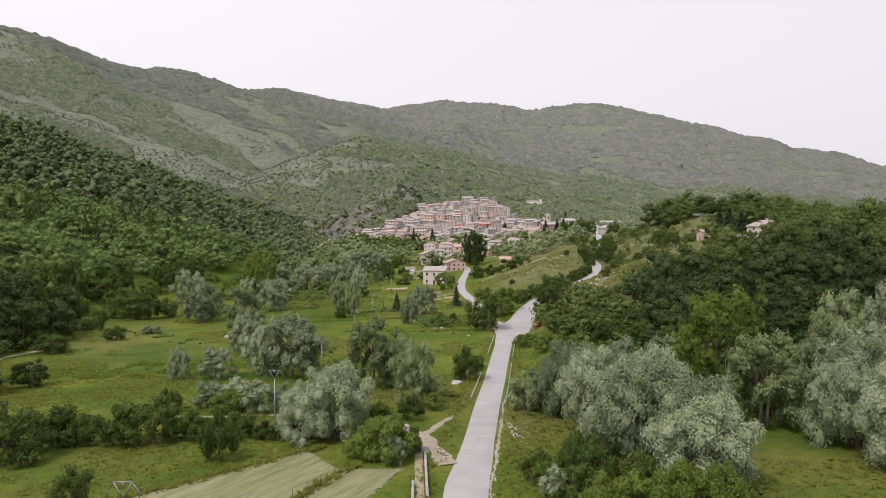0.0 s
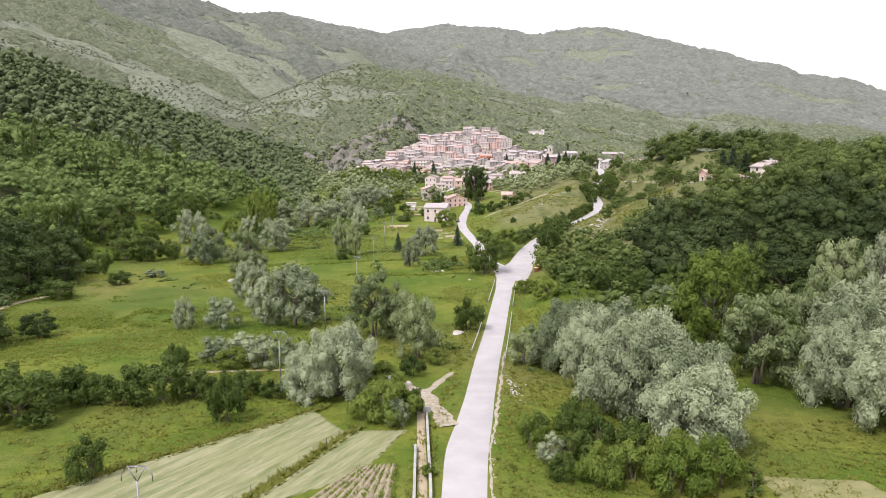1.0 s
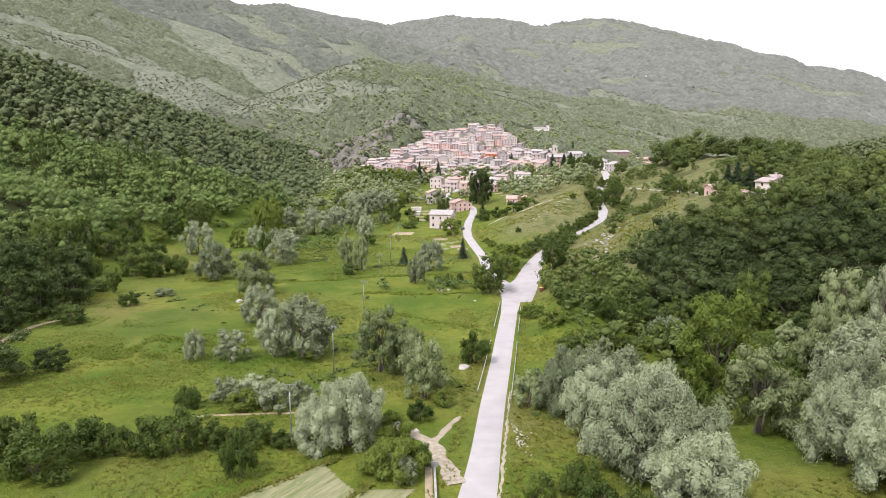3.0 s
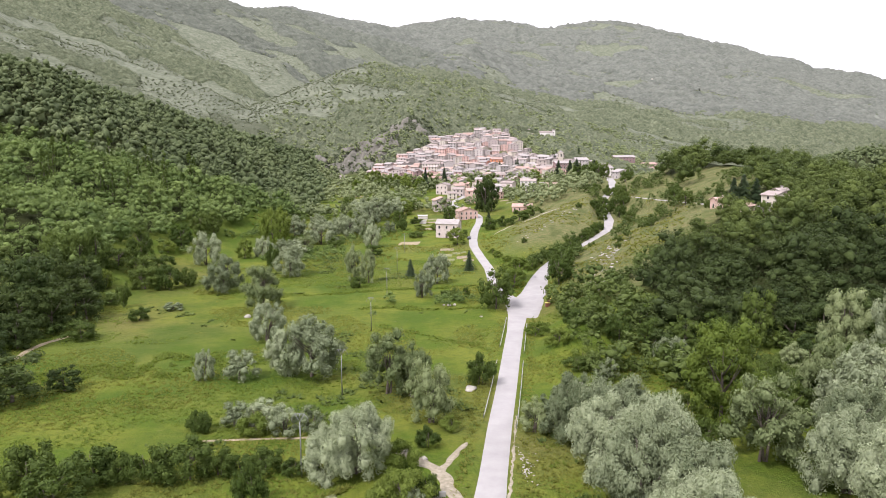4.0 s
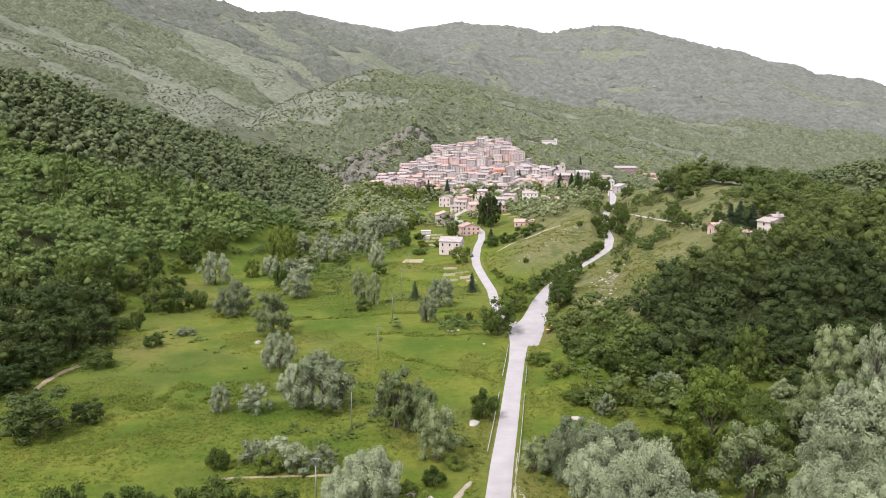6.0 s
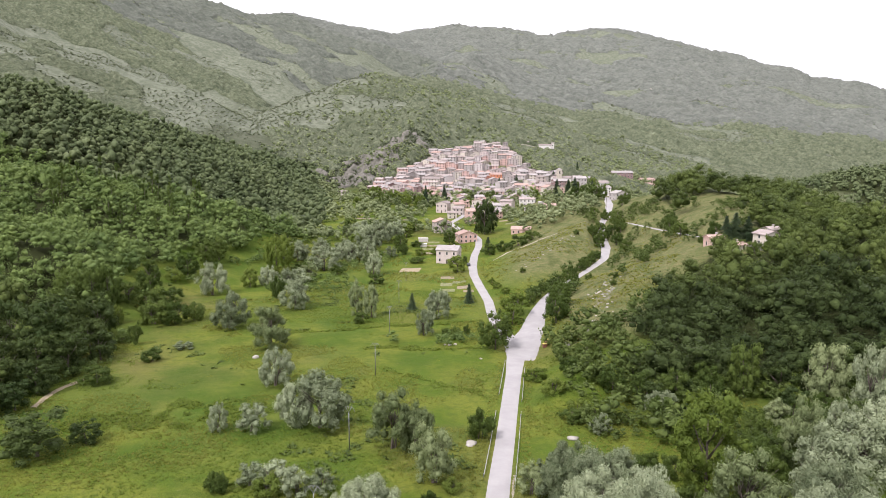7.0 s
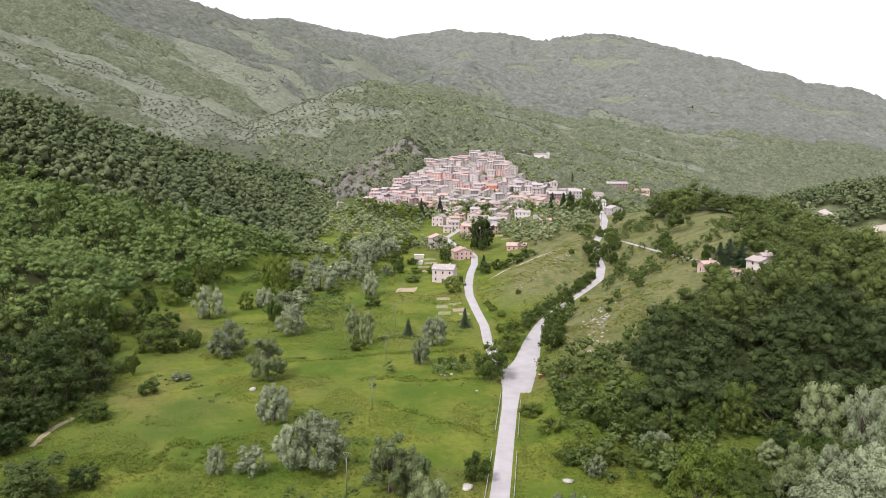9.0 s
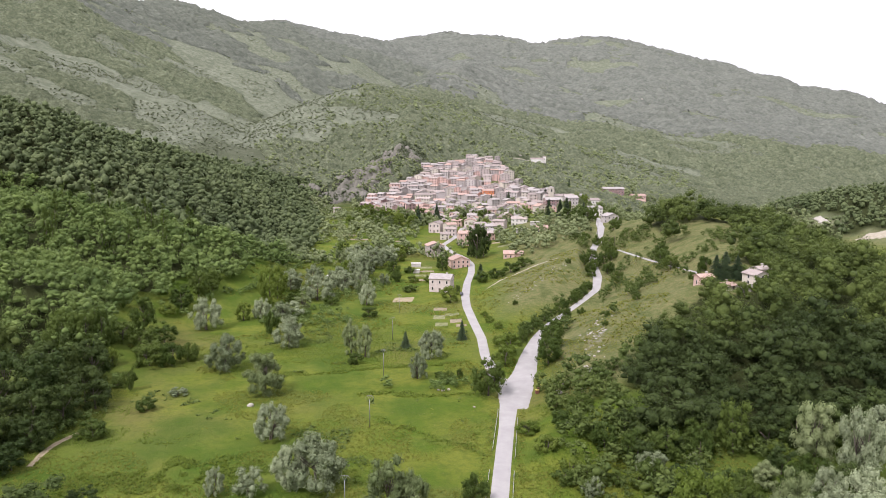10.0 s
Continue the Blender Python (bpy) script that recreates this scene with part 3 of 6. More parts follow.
def crown_arrays(rng, clumps, leaves, leaf, core=1, droop=0.0, core_size=0.86, reach=(0.80, 1.16), tilt=0.5, uneven=0.24, rise=0.87):
    """Foliage: clumps, each an uneven body set all over with small leaf sprigs."""
    vs, ts, base = [], [], 0
    iv, it = ICO[core]
    for cx, cy, cz, r in clumps:
        c = np.array([cx, cy, cz])
        v = iv * (1 + uneven * rng.standard_normal((len(iv), 1)).clip(-1.6, 1.6)) * r * core_size * [1, 1, rise]
        vs.append(v + c)
        ts.append(it + base)
        base += len(iv)
        n = leaves
        d = rng.standard_normal((n, 3))
        d[:, 2] = d[:, 2] + 0.4
        d /= np.linalg.norm(d, axis=1, keepdims=True)
        p = c + d * r * rng.uniform(*reach, (n, 1)) * [1, 1, rise]
        nrm = d + tilt * rng.standard_normal((n, 3))
        nrm /= np.linalg.norm(nrm, axis=1, keepdims=True)
        a = np.cross(nrm, rng.standard_normal((n, 3)))
        a /= np.linalg.norm(a, axis=1, keepdims=True)
        a[:, 2] -= droop
        b = np.cross(nrm, a)
        s = leaf * rng.uniform(0.6, 1.4, (n, 1))
        quad = np.stack([p - a * s, p + b * s * 0.45, p + a * s, p - b * s * 0.45], 1).reshape(-1, 3)
        k = base + 4 * np.arange(n)
        vs.append(quad)
        ts.append(np.concatenate([np.stack([k, k + 1, k + 2], 1), np.stack([k, k + 2, k + 3], 1)]))
        base += 4 * n
    return np.concatenate(vs), np.concatenate(ts)


def clump_set(rng, n, rx, rz, zc, size, low=-0.35):
    """Places of clumps through an uneven round crown."""
    out, lobes = [], rng.uniform(0, 6)
    while len(out) < n:
        d = rng.standard_normal(3)
        d /= np.linalg.norm(d)
        if d[2] < low:
            continue
        f = rng.uniform(0.66, 1.0) ** 0.6 * rng.uniform(0.88, 1.08) * (1 + 0.18 * math.sin(3 * math.atan2(d[1], d[0]) + 9 * d[2] + lobes))
        out.append((d[0] * rx * f, d[1] * rx * f, zc + d[2] * rz * f, size * rng.uniform(0.7, 1.25)))
    return out


def trunk_mesh(rng, name, height_, radius, forks, spread, stems=1):
    bm = bmesh.new()
    for s in range(stems):
        ox, oy = (rng.uniform(-0.5, 0.5), rng.uniform(-0.5, 0.5)) if stems > 1 else (0, 0)
        lean = rng.uniform(-0.08, 0.08, 2) * (3 if stems > 1 else 1)
        pts = [(ox + lean[0] * h, oy + lean[1] * h, h) for h in (-0.6, 0.0, height_ * 0.3, height_ * 0.6, height_)]
        tube(bm, pts, [radius * 1.4, radius * 1.15, radius * 0.85, radius * 0.65, radius * 0.2], 7)
        for k in range(forks):
            h = height_ * rng.uniform(0.35, 0.7)
            a = rng.uniform(0, 2 * math.pi)
            d = spread * rng.uniform(0.5, 0.9)
            b0 = (ox + lean[0] * h, oy + lean[1] * h, h)
            b1 = (b0[0] + math.cos(a) * d * 0.5, b0[1] + math.sin(a) * d * 0.5, h + height_ * 0.18)
            b2 = (b0[0] + math.cos(a) * d, b0[1] + math.sin(a) * d, h + height_ * 0.42)
            tube(bm, [b0, b1, b2], [radius * 0.5, radius * 0.32, radius * 0.1], 5)
    return bm_mesh(name, bm, M_BARK, True)


TREE_KINDS = {}


def tree_kind(key, name, category, label, material, variants, maker):
    """Meshes of one kind of tree, of height 1 x its own size."""
    rng = np.random.default_rng(abs(sum(map(ord, key))) + 7)
    TREE_KINDS[key] = (name, category, label, [maker(rng, key, material) for _ in range(variants)])


def maker_round(h, w, clumps, size, leaves, leaf, trunk_r, zc=0.58, rz=0.42, stems=1, core=1, low=-0.35, forks=6, droop=0.0, core_size=0.86, reach=(0.80, 1.16), tilt=0.5, uneven=0.24, rise=0.87):
    def make(rng, key, material):
        v, t = crown_arrays(rng, clump_set(rng, clumps, w / 2, h * rz, h * zc, size, low), leaves, leaf, core, droop, core_size, reach, tilt, uneven, rise)
        v = v * [w / 2 / np.percentile(np.hypot(v[:, 0], v[:, 1]), 98), w / 2 / np.percentile(np.hypot(v[:, 0], v[:, 1]), 98), 1]
        top, foot = np.percentile(v[:, 2], 99.7), np.percentile(v[:, 2], 0.5)
        v[:, 2] = h * 0.04 + (v[:, 2] - foot) / (top - foot) * h * 0.96
        crown = mesh_from(key + "_crown", v, t, material)
        trunk = trunk_mesh(rng, key + "_trunk", h * 0.72, trunk_r, forks, w * 0.35, stems)
        return crown, trunk, h, w
    return make


def maker_fir(h, w, tiers, per, leaf, trunk_r):
    def make(rng, key, material):
        vs, ts, base = [], [], 0
        for i in range(tiers):
            f = i / (tiers - 1)
            z0, r = h * (0.10 + 0.88 * f), w / 2 * (1 - f) ** 0.85 + 0.12
            n = max(6, int(per * (1 - 0.8 * f)))
            for k in range(n):
                a = rng.uniform(0, 2 * math.pi)
                reach = r * rng.uniform(0.65, 1.12)
                for s in np.linspace(0.25, 1.0, 5):
                    p = np.array([math.cos(a) * reach * s, math.sin(a) * reach * s, z0 - 0.35 * reach * s + rng.uniform(-0.15, 0.15)])
                    side = np.array([-math.sin(a), math.cos(a), rng.uniform(-0.3, 0.3)]) * leaf * (1.15 - 0.6 * s)
                    out = np.array([math.cos(a), math.sin(a), -0.45]) * leaf * 1.2
                    vs += [p - side, p + out, p + side, p - out * 0.4]
                    ts += [(base, base + 1, base + 2), (base, base + 2, base + 3)]
                    base += 4
        return mesh_from(key + "_crown", vs, ts, material), trunk_mesh(rng, key + "_trunk", h * 0.9, trunk_r, 0, 0), h, w
    return make


tree_kind("willow_big", "willow_tree", "willow", "large silver-leaved willow with billowing crown", L_WILLOW, 2, maker_round(12, 13, 92, 1.42, 330, 0.20, 0.35, 0.50, 0.46, 2, 1, -0.7, core_size=0.56, reach=(0.66, 1.14), tilt=0.42, uneven=0.25, rise=1.02))
tree_kind("willow", "willow_tree", "willow", "silvery grey-green willow standing in the meadow", L_WILLOW, 3, maker_round(10, 10, 60, 1.05, 125, 0.24, 0.22, 0.50, 0.45, 2, 1, -0.8, droop=0.1, core_size=0.58, reach=(0.68, 1.18), tilt=0.36, uneven=0.22, rise=1.08))
tree_kind("willow_grey", "willow_tree", "willow", "grey-green feathery willow with several stems", L_WILLOW2, 3, maker_round(11, 9, 50, 1.2, 150, 0.21, 0.16, 0.52, 0.46, 3, 1, -0.8, droop=0.2, core_size=0.62, reach=(0.65, 1.15), tilt=0.4))
tree_kind("broadleaf", "broadleaf_tree", "tree", "leafy broadleaf tree with dense green crown", L_GREEN, 3, maker_round(11, 10, 42, 1.4, 74, 0.30, 0.25, 0.52, 0.46, low=-0.95, core_size=0.58, reach=(0.65, 1.15)))
tree_kind("deep", "broadleaf_tree", "tree", "dark green broadleaf tree with dense crown", L_DEEP, 3, maker_round(11, 10, 42, 1.4, 74, 0.30, 0.25, 0.50, 0.47, low=-0.95, core_size=0.60, reach=(0.65, 1.15)))
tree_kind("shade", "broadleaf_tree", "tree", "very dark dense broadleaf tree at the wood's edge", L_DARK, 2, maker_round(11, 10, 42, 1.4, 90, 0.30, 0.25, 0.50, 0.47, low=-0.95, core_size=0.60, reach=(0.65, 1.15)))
tree_kind("tall", "poplar_tree", "tree", "tall upright green poplar with open crown", L_GREEN, 2, maker_round(18, 11, 95, 1.15, 90, 0.26, 0.28, 0.56, 0.42, low=-0.9, core_size=0.6))
tree_kind("slim", "poplar_tree", "tree", "slender upright dark poplar in the wood", L_DEEP, 2, maker_round(14, 3.2, 22, 0.8, 46, 0.30, 0.16, 0.52, 0.5, low=-0.95, core_size=0.7, forks=2))
tree_kind("bush", "bush", "bush", "rounded dark green bush in the grass", L_DEEP, 3, maker_round(4, 5, 26, 0.78, 130, 0.17, 0.07, 0.42, 0.5, 3, 1, -0.6, 3, core_size=0.6, reach=(0.65, 1.15)))
tree_kind("bush_light", "bush", "bush", "bright green leafy bush", L_GREEN, 3, maker_round(4, 5, 26, 0.78, 130, 0.17, 0.07, 0.42, 0.5, 3, 1, -0.6, 3, core_size=0.6, reach=(0.65, 1.15)))
tree_kind("bush_grey", "bush", "bush", "pale grey-green willow bush", L_WILLOW, 2, maker_round(5, 5, 28, 0.8, 72, 0.16, 0.07, 0.45, 0.5, 3, 1, -0.7, 3, core_size=0.58, reach=(0.65, 1.15)))
tree_kind("fir", "fir_tree", "fir tree", "dark green conical fir tree", L_FIR, 2, maker_fir(10, 5, 26, 30, 0.34, 0.16))
tree_count = [0]


def tree(key, x, y, h, w=None, z=None, group=""):
    """Stands one tree on the ground."""
    key = "bush" if key == "deep" and h < 7.5 else key  # low growth is leafy down to the grass
    name, category, label, kinds = TREE_KINDS[key]
    tree_count[0] += 1
    crown, trunk, h0, w0 = kinds[tree_count[0] % len(kinds)]
    e = tagged(new(name), label, category, group)
    sx = (w / w0) if w else h / h0
    e.matrix_basis = Matrix.LocRotScale((x, y, float(height(x, y)) if z is None else z), Euler((0, 0, tree_count[0] * 2.4)), (sx, sx, h / h0))
    part("trunk", trunk, e)
    part("crown", crown, e)
    return e


def scatter(mask, x0, x1, y0, y1, step, seed, jitter=0.45):
    """Places on an uneven grid where mask holds."""
    rng = np.random.default_rng(seed)
    gx, gy = np.meshgrid(np.arange(x0, x1, step), np.arange(y0, y1, step))
    x = gx.ravel() + rng.uniform(-jitter, jitter, gx.size) * step
    y = gy.ravel() + rng.uniform(-jitter, jitter, gx.size) * step
    keep = mask(x, y)
    return x[keep], y[keep]


def grove(name, places, sizes, material, label, category, seed, clumps=7, leaves=26, leaf=0.9, core=1, flat=0.95, clump=0.2, core_size=0.62, low=-0.5, tilt=0.4, heart=0.0, uneven=0.3, reach=(0.7, 1.14)):
    """Uncountable trees as one body of foliage."""
    rng = np.random.default_rng(seed)
    forms = []
    for _ in range(8):
        lobes = clump_set(rng, clumps, 0.40, 0.46, 0.47, clump, low)
        v, t = crown_arrays(rng, lobes, leaves, leaf * 0.1, core, core_size=core_size, reach=reach, tilt=tilt, uneven=uneven)
        if heart:
            hv, ht = ICO[1]
            t = np.concatenate([t, ht + len(v)])
            v = np.concatenate([v, hv * (1 + 0.25 * rng.standard_normal((len(hv), 1))) * heart * [1, 1, 1.1] + [0, 0, 0.42]])
        forms.append((v, t))
    vs, ts, tones, base = [], [], [], 0
    floor = height(*places)
    stands = np.clip(0.5 + 0.55 * smooth_noise(*places, 38, seed + 60) + 0.35 * smooth_noise(*places, 14, seed + 61), 0, 1)
    for x, y, s, z, stand in zip(*places, sizes, floor, stands):
        v, t = forms[rng.integers(8)]
        a = rng.uniform(0, 2 * math.pi)
        c, sn = math.cos(a), math.sin(a)
        q = np.stack([v[:, 0] * c - v[:, 1] * sn, v[:, 0] * sn + v[:, 1] * c, v[:, 2] * flat * rng.uniform(0.85, 1.2)], 1) * s
        vs.append(q + [x, y, z - 0.05 * s])
        ts.append(t + base)
        tones.append(np.full(len(v), 0.5 * rng.uniform(0, 1) + 0.5 * stand))
        base += len(v)
    if not vs:
        return None
    me = mesh_from(name, np.concatenate(vs), np.concatenate(ts), material, np.concatenate(tones))
    return tagged(new(name, me), label, category, kind="stuff")


# ---- woods ----
def hill_seen(x, y):
    return wood_right(x, y) & (y < 468) & (x < 186 - 0.4 * np.clip(y - 400, 0, 100))


px, py = scatter(hill_seen, 40, 300, 150, 480, 8.8, 21)
rng_w = np.random.default_rng(5)
crowns = rng_w.uniform(9.5, 14, len(px)) * np.where(rng_w.random(len(px)) < 0.2, 1.2, 1.0)
# trees low on the flank take the leaves with shade in their colour
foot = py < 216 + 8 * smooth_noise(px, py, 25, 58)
for name, stand, leafage, words, seed in (("hill_wood", ~foot, L_OAK, "dense green oak wood covering the hill", 31), ("hill_foot_wood", foot, L_OAK_SHADED, "oak wood at the hill's foot, coloured dark as in shade", 29)):
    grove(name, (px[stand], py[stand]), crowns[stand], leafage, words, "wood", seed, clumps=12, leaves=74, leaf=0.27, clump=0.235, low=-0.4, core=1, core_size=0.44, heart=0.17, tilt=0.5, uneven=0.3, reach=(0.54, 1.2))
px, py = scatter(lambda x, y: wood_left(x, y) & (y < 225) & (x > -60 - 0.66 * y), -260, -95, 90, 230, 8.6, 20)
grove("valley_mouth_wood", (px, py), rng_w.uniform(9, 14, len(px)), L_OAK, "dark dense wood at the foot of the valley side", "wood", 30, clumps=9, leaves=42, leaf=0.31, clump=0.25, low=-0.2, core=1, core_size=0.44, heart=0.2, tilt=0.5, uneven=0.3, reach=(0.54, 1.2))
px, py = scatter(lambda x, y: wood_left(x, y) & (y >= 225) & (y < 430) & (x > -60 - 0.66 * y), -360, -95, 90, 430, 7.0, 22)
grove("valley_side_wood", (px, py), rng_w.uniform(6.5, 11.0, len(px)) * np.where(rng_w.random(len(px)) < 0.22, 1.35, 1.0), L_WOOD, "light green mixed wood on the valley side", "wood", 32, clumps=9, leaves=42, leaf=0.31, clump=0.25, low=-0.2, core=1, core_size=0.44, heart=0.2, tilt=0.5, uneven=0.3, reach=(0.54, 1.2))
px, py = scatter(lambda x, y: wood_left(x, y) & (y >= 430) & (x > -50 - 0.66 * y), -560, -90, 430, 890, 6.6, 23)
grove("ridge_wood", (px, py), rng_w.uniform(6.5, 10.5, len(px)) * np.where(rng_w.random(len(px)) < 0.25, 1.35, 1.0), L_WOOD_FAR, "dark wood on the ridge behind", "wood", 33, clumps=5, leaves=12, leaf=0.46, clump=0.27, low=-0.1, core=1, core_size=0.55, heart=0.26, tilt=0.5, uneven=0.3, reach=(0.6, 1.18))
px, py = scatter(wood_far_hill, 290, 760, 560, 720, 9, 24)
grove("far_hill_wood", (px, py), rng_w.uniform(7, 11, len(px)), L_WOOD_FAR, "dark wood on the hill across the side valley", "wood", 34, clumps=5, leaves=12, leaf=0.46, clump=0.27, low=-0.1, core=1, core_size=0.55, heart=0.24, tilt=0.5, reach=(0.6, 1.18))


def canopy(name, mask, x0, x1, y0, y1, step, tall, crown, material, label, seed):
    """Closed woodland far off: one sheet of tree tops over the ground, broken into domes, with ragged edges."""
    gx, gy = np.meshgrid(np.arange(x0, x1, step), np.arange(y0, y1, step))
    rng = np.random.default_rng(seed)
    x = gx.ravel() + rng.uniform(-0.35, 0.35, gx.size) * step
    y = gy.ravel() + rng.uniform(-0.35, 0.35, gx.size) * step
    ci, cj = np.floor(x / crown), np.floor(y / crown)
    near, tone = np.full(x.shape, 9.0), np.zeros(x.shape)
    for di in (-1, 0, 1):
        for dj in (-1, 0, 1):
            i, j = ci + di, cj + dj
            a = np.sin(i * 12.99 + j * 78.23 + seed) * 43758.5453
            b = np.sin(i * 39.35 + j * 11.13 + seed) * 24634.6345
            a, b = a - np.floor(a), b - np.floor(b)
            d = np.hypot(x / crown - i - a, y / crown - j - b)
            tone = np.where(d < near, (a + b) % 1.0, tone)
            near = np.minimum(near, d)
    dome = np.clip(1 - (near / 0.8) ** 2, 0, 1) ** 0.7
    m = mask(x, y) * np.clip((y - y0) / 25, 0, 1) * np.clip((y1 - step - y) / 25, 0, 1)
    z = height(x, y) + tall * (np.clip(m, 0, 1) ** 0.5 * (0.06 + 0.95 * dome * (0.6 + 0.5 * tone)) * rng.uniform(0.85, 1.1, x.size) - 0.04) - np.where(m < 0.03, 10.0, 0.0)
    ny, nx = gx.shape
    k = (np.arange(ny - 1)[:, None] * nx + np.arange(nx - 1)).ravel()
    k = k[np.maximum(m[k], m[k + nx + 1]) > 0.0]
    tris = np.concatenate([np.stack([k, k + 1, k + nx + 1], 1), np.stack([k, k + nx + 1, k + nx], 1)])
    used, inverse = np.unique(tris, return_inverse=True)
    me = mesh_from(name, np.stack([x, y, z], 1)[used], inverse.reshape(-1, 3), material, tone[used])
    return tagged(new(name, me), label, "forest", kind="stuff")


def in_fan(x, y):
    return (np.abs(x) < 0.68 * y + 60) & ~village_area(x, y) & ~wood_left(x, y)


def crag_zone(x, y):
    """Above 0 on the rocky flank beside the village."""
    u = np.clip(((x + 130) * 80 + (y - 862) * 220) / (80 ** 2 + 220 ** 2), 0, 0.72)
    d = np.hypot(x + 130 - 80 * u, y - 862 - 220 * u)
    return np.clip(1.35 - d / 26 + 0.45 * smooth_noise(x, y, 18, 71) + 0.3 * smooth_noise(x, y, 7, 72), -1, 1) - 2.0 * village_area(x, y)


def clearing(x, y):
    """The open ground at the chapel, along its tracks and before the houses at the forest's edge."""
    track = np.abs(y - 990 - 0.68 * (x - 130)) < 12
    return (((x - 132) / 42) ** 2 + ((y - 1082) / 36) ** 2 < 1) | (track & (x > 120) & (x < 200)) | ((np.abs(x - 232) < 48) & (np.abs(y - 845) < 27))


def forest_mask(x, y):
    """Above 0 where the far mountains are wooded."""
    rough = 0.5 * smooth_noise(x, y, 34, 47) + 0.35 * smooth_noise(x, y, 15, 48)
    for dx, dy in ((12, 0), (-12, 0), (0, 14), (0, -14)):
        rough = rough - 0.6 * (village_area(x + dx, y + dy) | wood_left(x + dx, y + dy))
    rough = rough - 1.2 * np.clip(crag_zone(x, y) + 0.5, 0, 1) - 3.0 * clearing(x, y)
    return np.where(in_fan(x, y) & ((height(x, y) - valley(x, y) > 9) | (x > 160)) & ~wood_far_hill(x, y), forest_cover(x, y) * 1.6 - 0.75 + rough, -1)


def scrub_mask(x, y):
    n = smooth_noise(x, y, 150, 41) + 0.7 * smooth_noise(x, y, 60, 42) + 0.6 * smooth_noise(x, y, 25, 43)
    return (n > -0.1) & in_fan(x, y) & (height(x, y) - valley(x, y) > 10) & (forest_mask(x, y) < 0.1) & ~clearing(x, y)


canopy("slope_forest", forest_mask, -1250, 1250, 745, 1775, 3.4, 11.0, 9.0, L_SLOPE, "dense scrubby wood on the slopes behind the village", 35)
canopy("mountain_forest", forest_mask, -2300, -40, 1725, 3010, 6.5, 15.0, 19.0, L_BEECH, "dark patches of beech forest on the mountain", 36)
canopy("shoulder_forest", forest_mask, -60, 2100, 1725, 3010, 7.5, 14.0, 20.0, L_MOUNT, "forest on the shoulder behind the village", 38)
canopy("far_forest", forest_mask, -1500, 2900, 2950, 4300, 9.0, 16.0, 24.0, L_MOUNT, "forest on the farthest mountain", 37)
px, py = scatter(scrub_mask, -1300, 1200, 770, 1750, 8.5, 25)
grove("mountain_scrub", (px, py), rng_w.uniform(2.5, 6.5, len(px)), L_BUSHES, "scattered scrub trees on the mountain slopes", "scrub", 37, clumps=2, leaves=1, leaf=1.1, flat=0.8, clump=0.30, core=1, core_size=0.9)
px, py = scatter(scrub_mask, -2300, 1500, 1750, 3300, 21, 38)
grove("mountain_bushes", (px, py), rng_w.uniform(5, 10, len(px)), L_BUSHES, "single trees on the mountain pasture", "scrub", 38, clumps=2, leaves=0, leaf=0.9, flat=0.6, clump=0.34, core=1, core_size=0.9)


# single trees that stand out on the slopes round the village
px, py = scatter(lambda x, y: in_fan(x, y) & (forest_mask(x, y) > -0.25) & ~clearing(x, y) & (crag_zone(x, y) < 0.1) & (smooth_noise(x, y, 45, 49) > -0.5) & (height(x, y) - valley(x, y) > 8), -290, 460, 870, 1500, 13.5, 26)
grove("slope_trees", (px, py), rng_w.uniform(7, 12, len(px)), L_GARDEN, "leafy trees on the slopes round the village", "wood", 41, clumps=5, leaves=10, leaf=0.55, clump=0.25, core_size=0.6, low=-0.3, tilt=0.5, reach=(0.65, 1.2))


px, py = scatter(lambda x, y: (crag_zone(x, y) > -0.4) & (smooth_noise(x, y, 13, 73) > -0.3), -185, 0, 820, 1120, 5.6, 30)
grove("crag_scrub", (px, py), rng_w.uniform(3.5, 8.5, len(px)), L_SCRUB, "scrub trees growing among the crags", "scrub", 40, clumps=6, leaves=8, leaf=0.7, clump=0.22)


# hedges, gardens and thickets between the meadow and the village
def thicket(x, y):
    n = smooth_noise(x, y, 38, 51) + 0.8 * smooth_noise(x, y, 14, 52) - 0.12 * ((x > -115) & (x < -15) & (y > 500) & (y < 730))
    side = (x < -40 - 0.02 * (y - 440)) & (x > -175) & (y > 425)
    front = (x >= -60) & (x < 330) & (y > 455 + 0.5 * np.clip(x - 125, 0, 200))
    roads = np.minimum(along(x, y, LEFT)[0], along(x, y, RIGHT)[0])
    return ((side & (n > np.where(y > 520, -0.45, -0.2))) | (front & (n > np.where(x > 118, -0.15, np.where(y > 560, -0.3, -0.12))))) & (y < 980) & ~wood_left(x, y) & (roads > 8) & ~(village_area(x, y) & (y > 735))


px, py = scatter(thicket, -180, 330, 425, 980, 9.0, 27)
grove("valley_thicket", (px, py), rng_w.uniform(5, 11, len(px)), L_GARDEN, "hedges and garden trees below the village", "thicket", 37, clumps=7, leaves=10, leaf=0.6, clump=0.22, core_size=0.6)


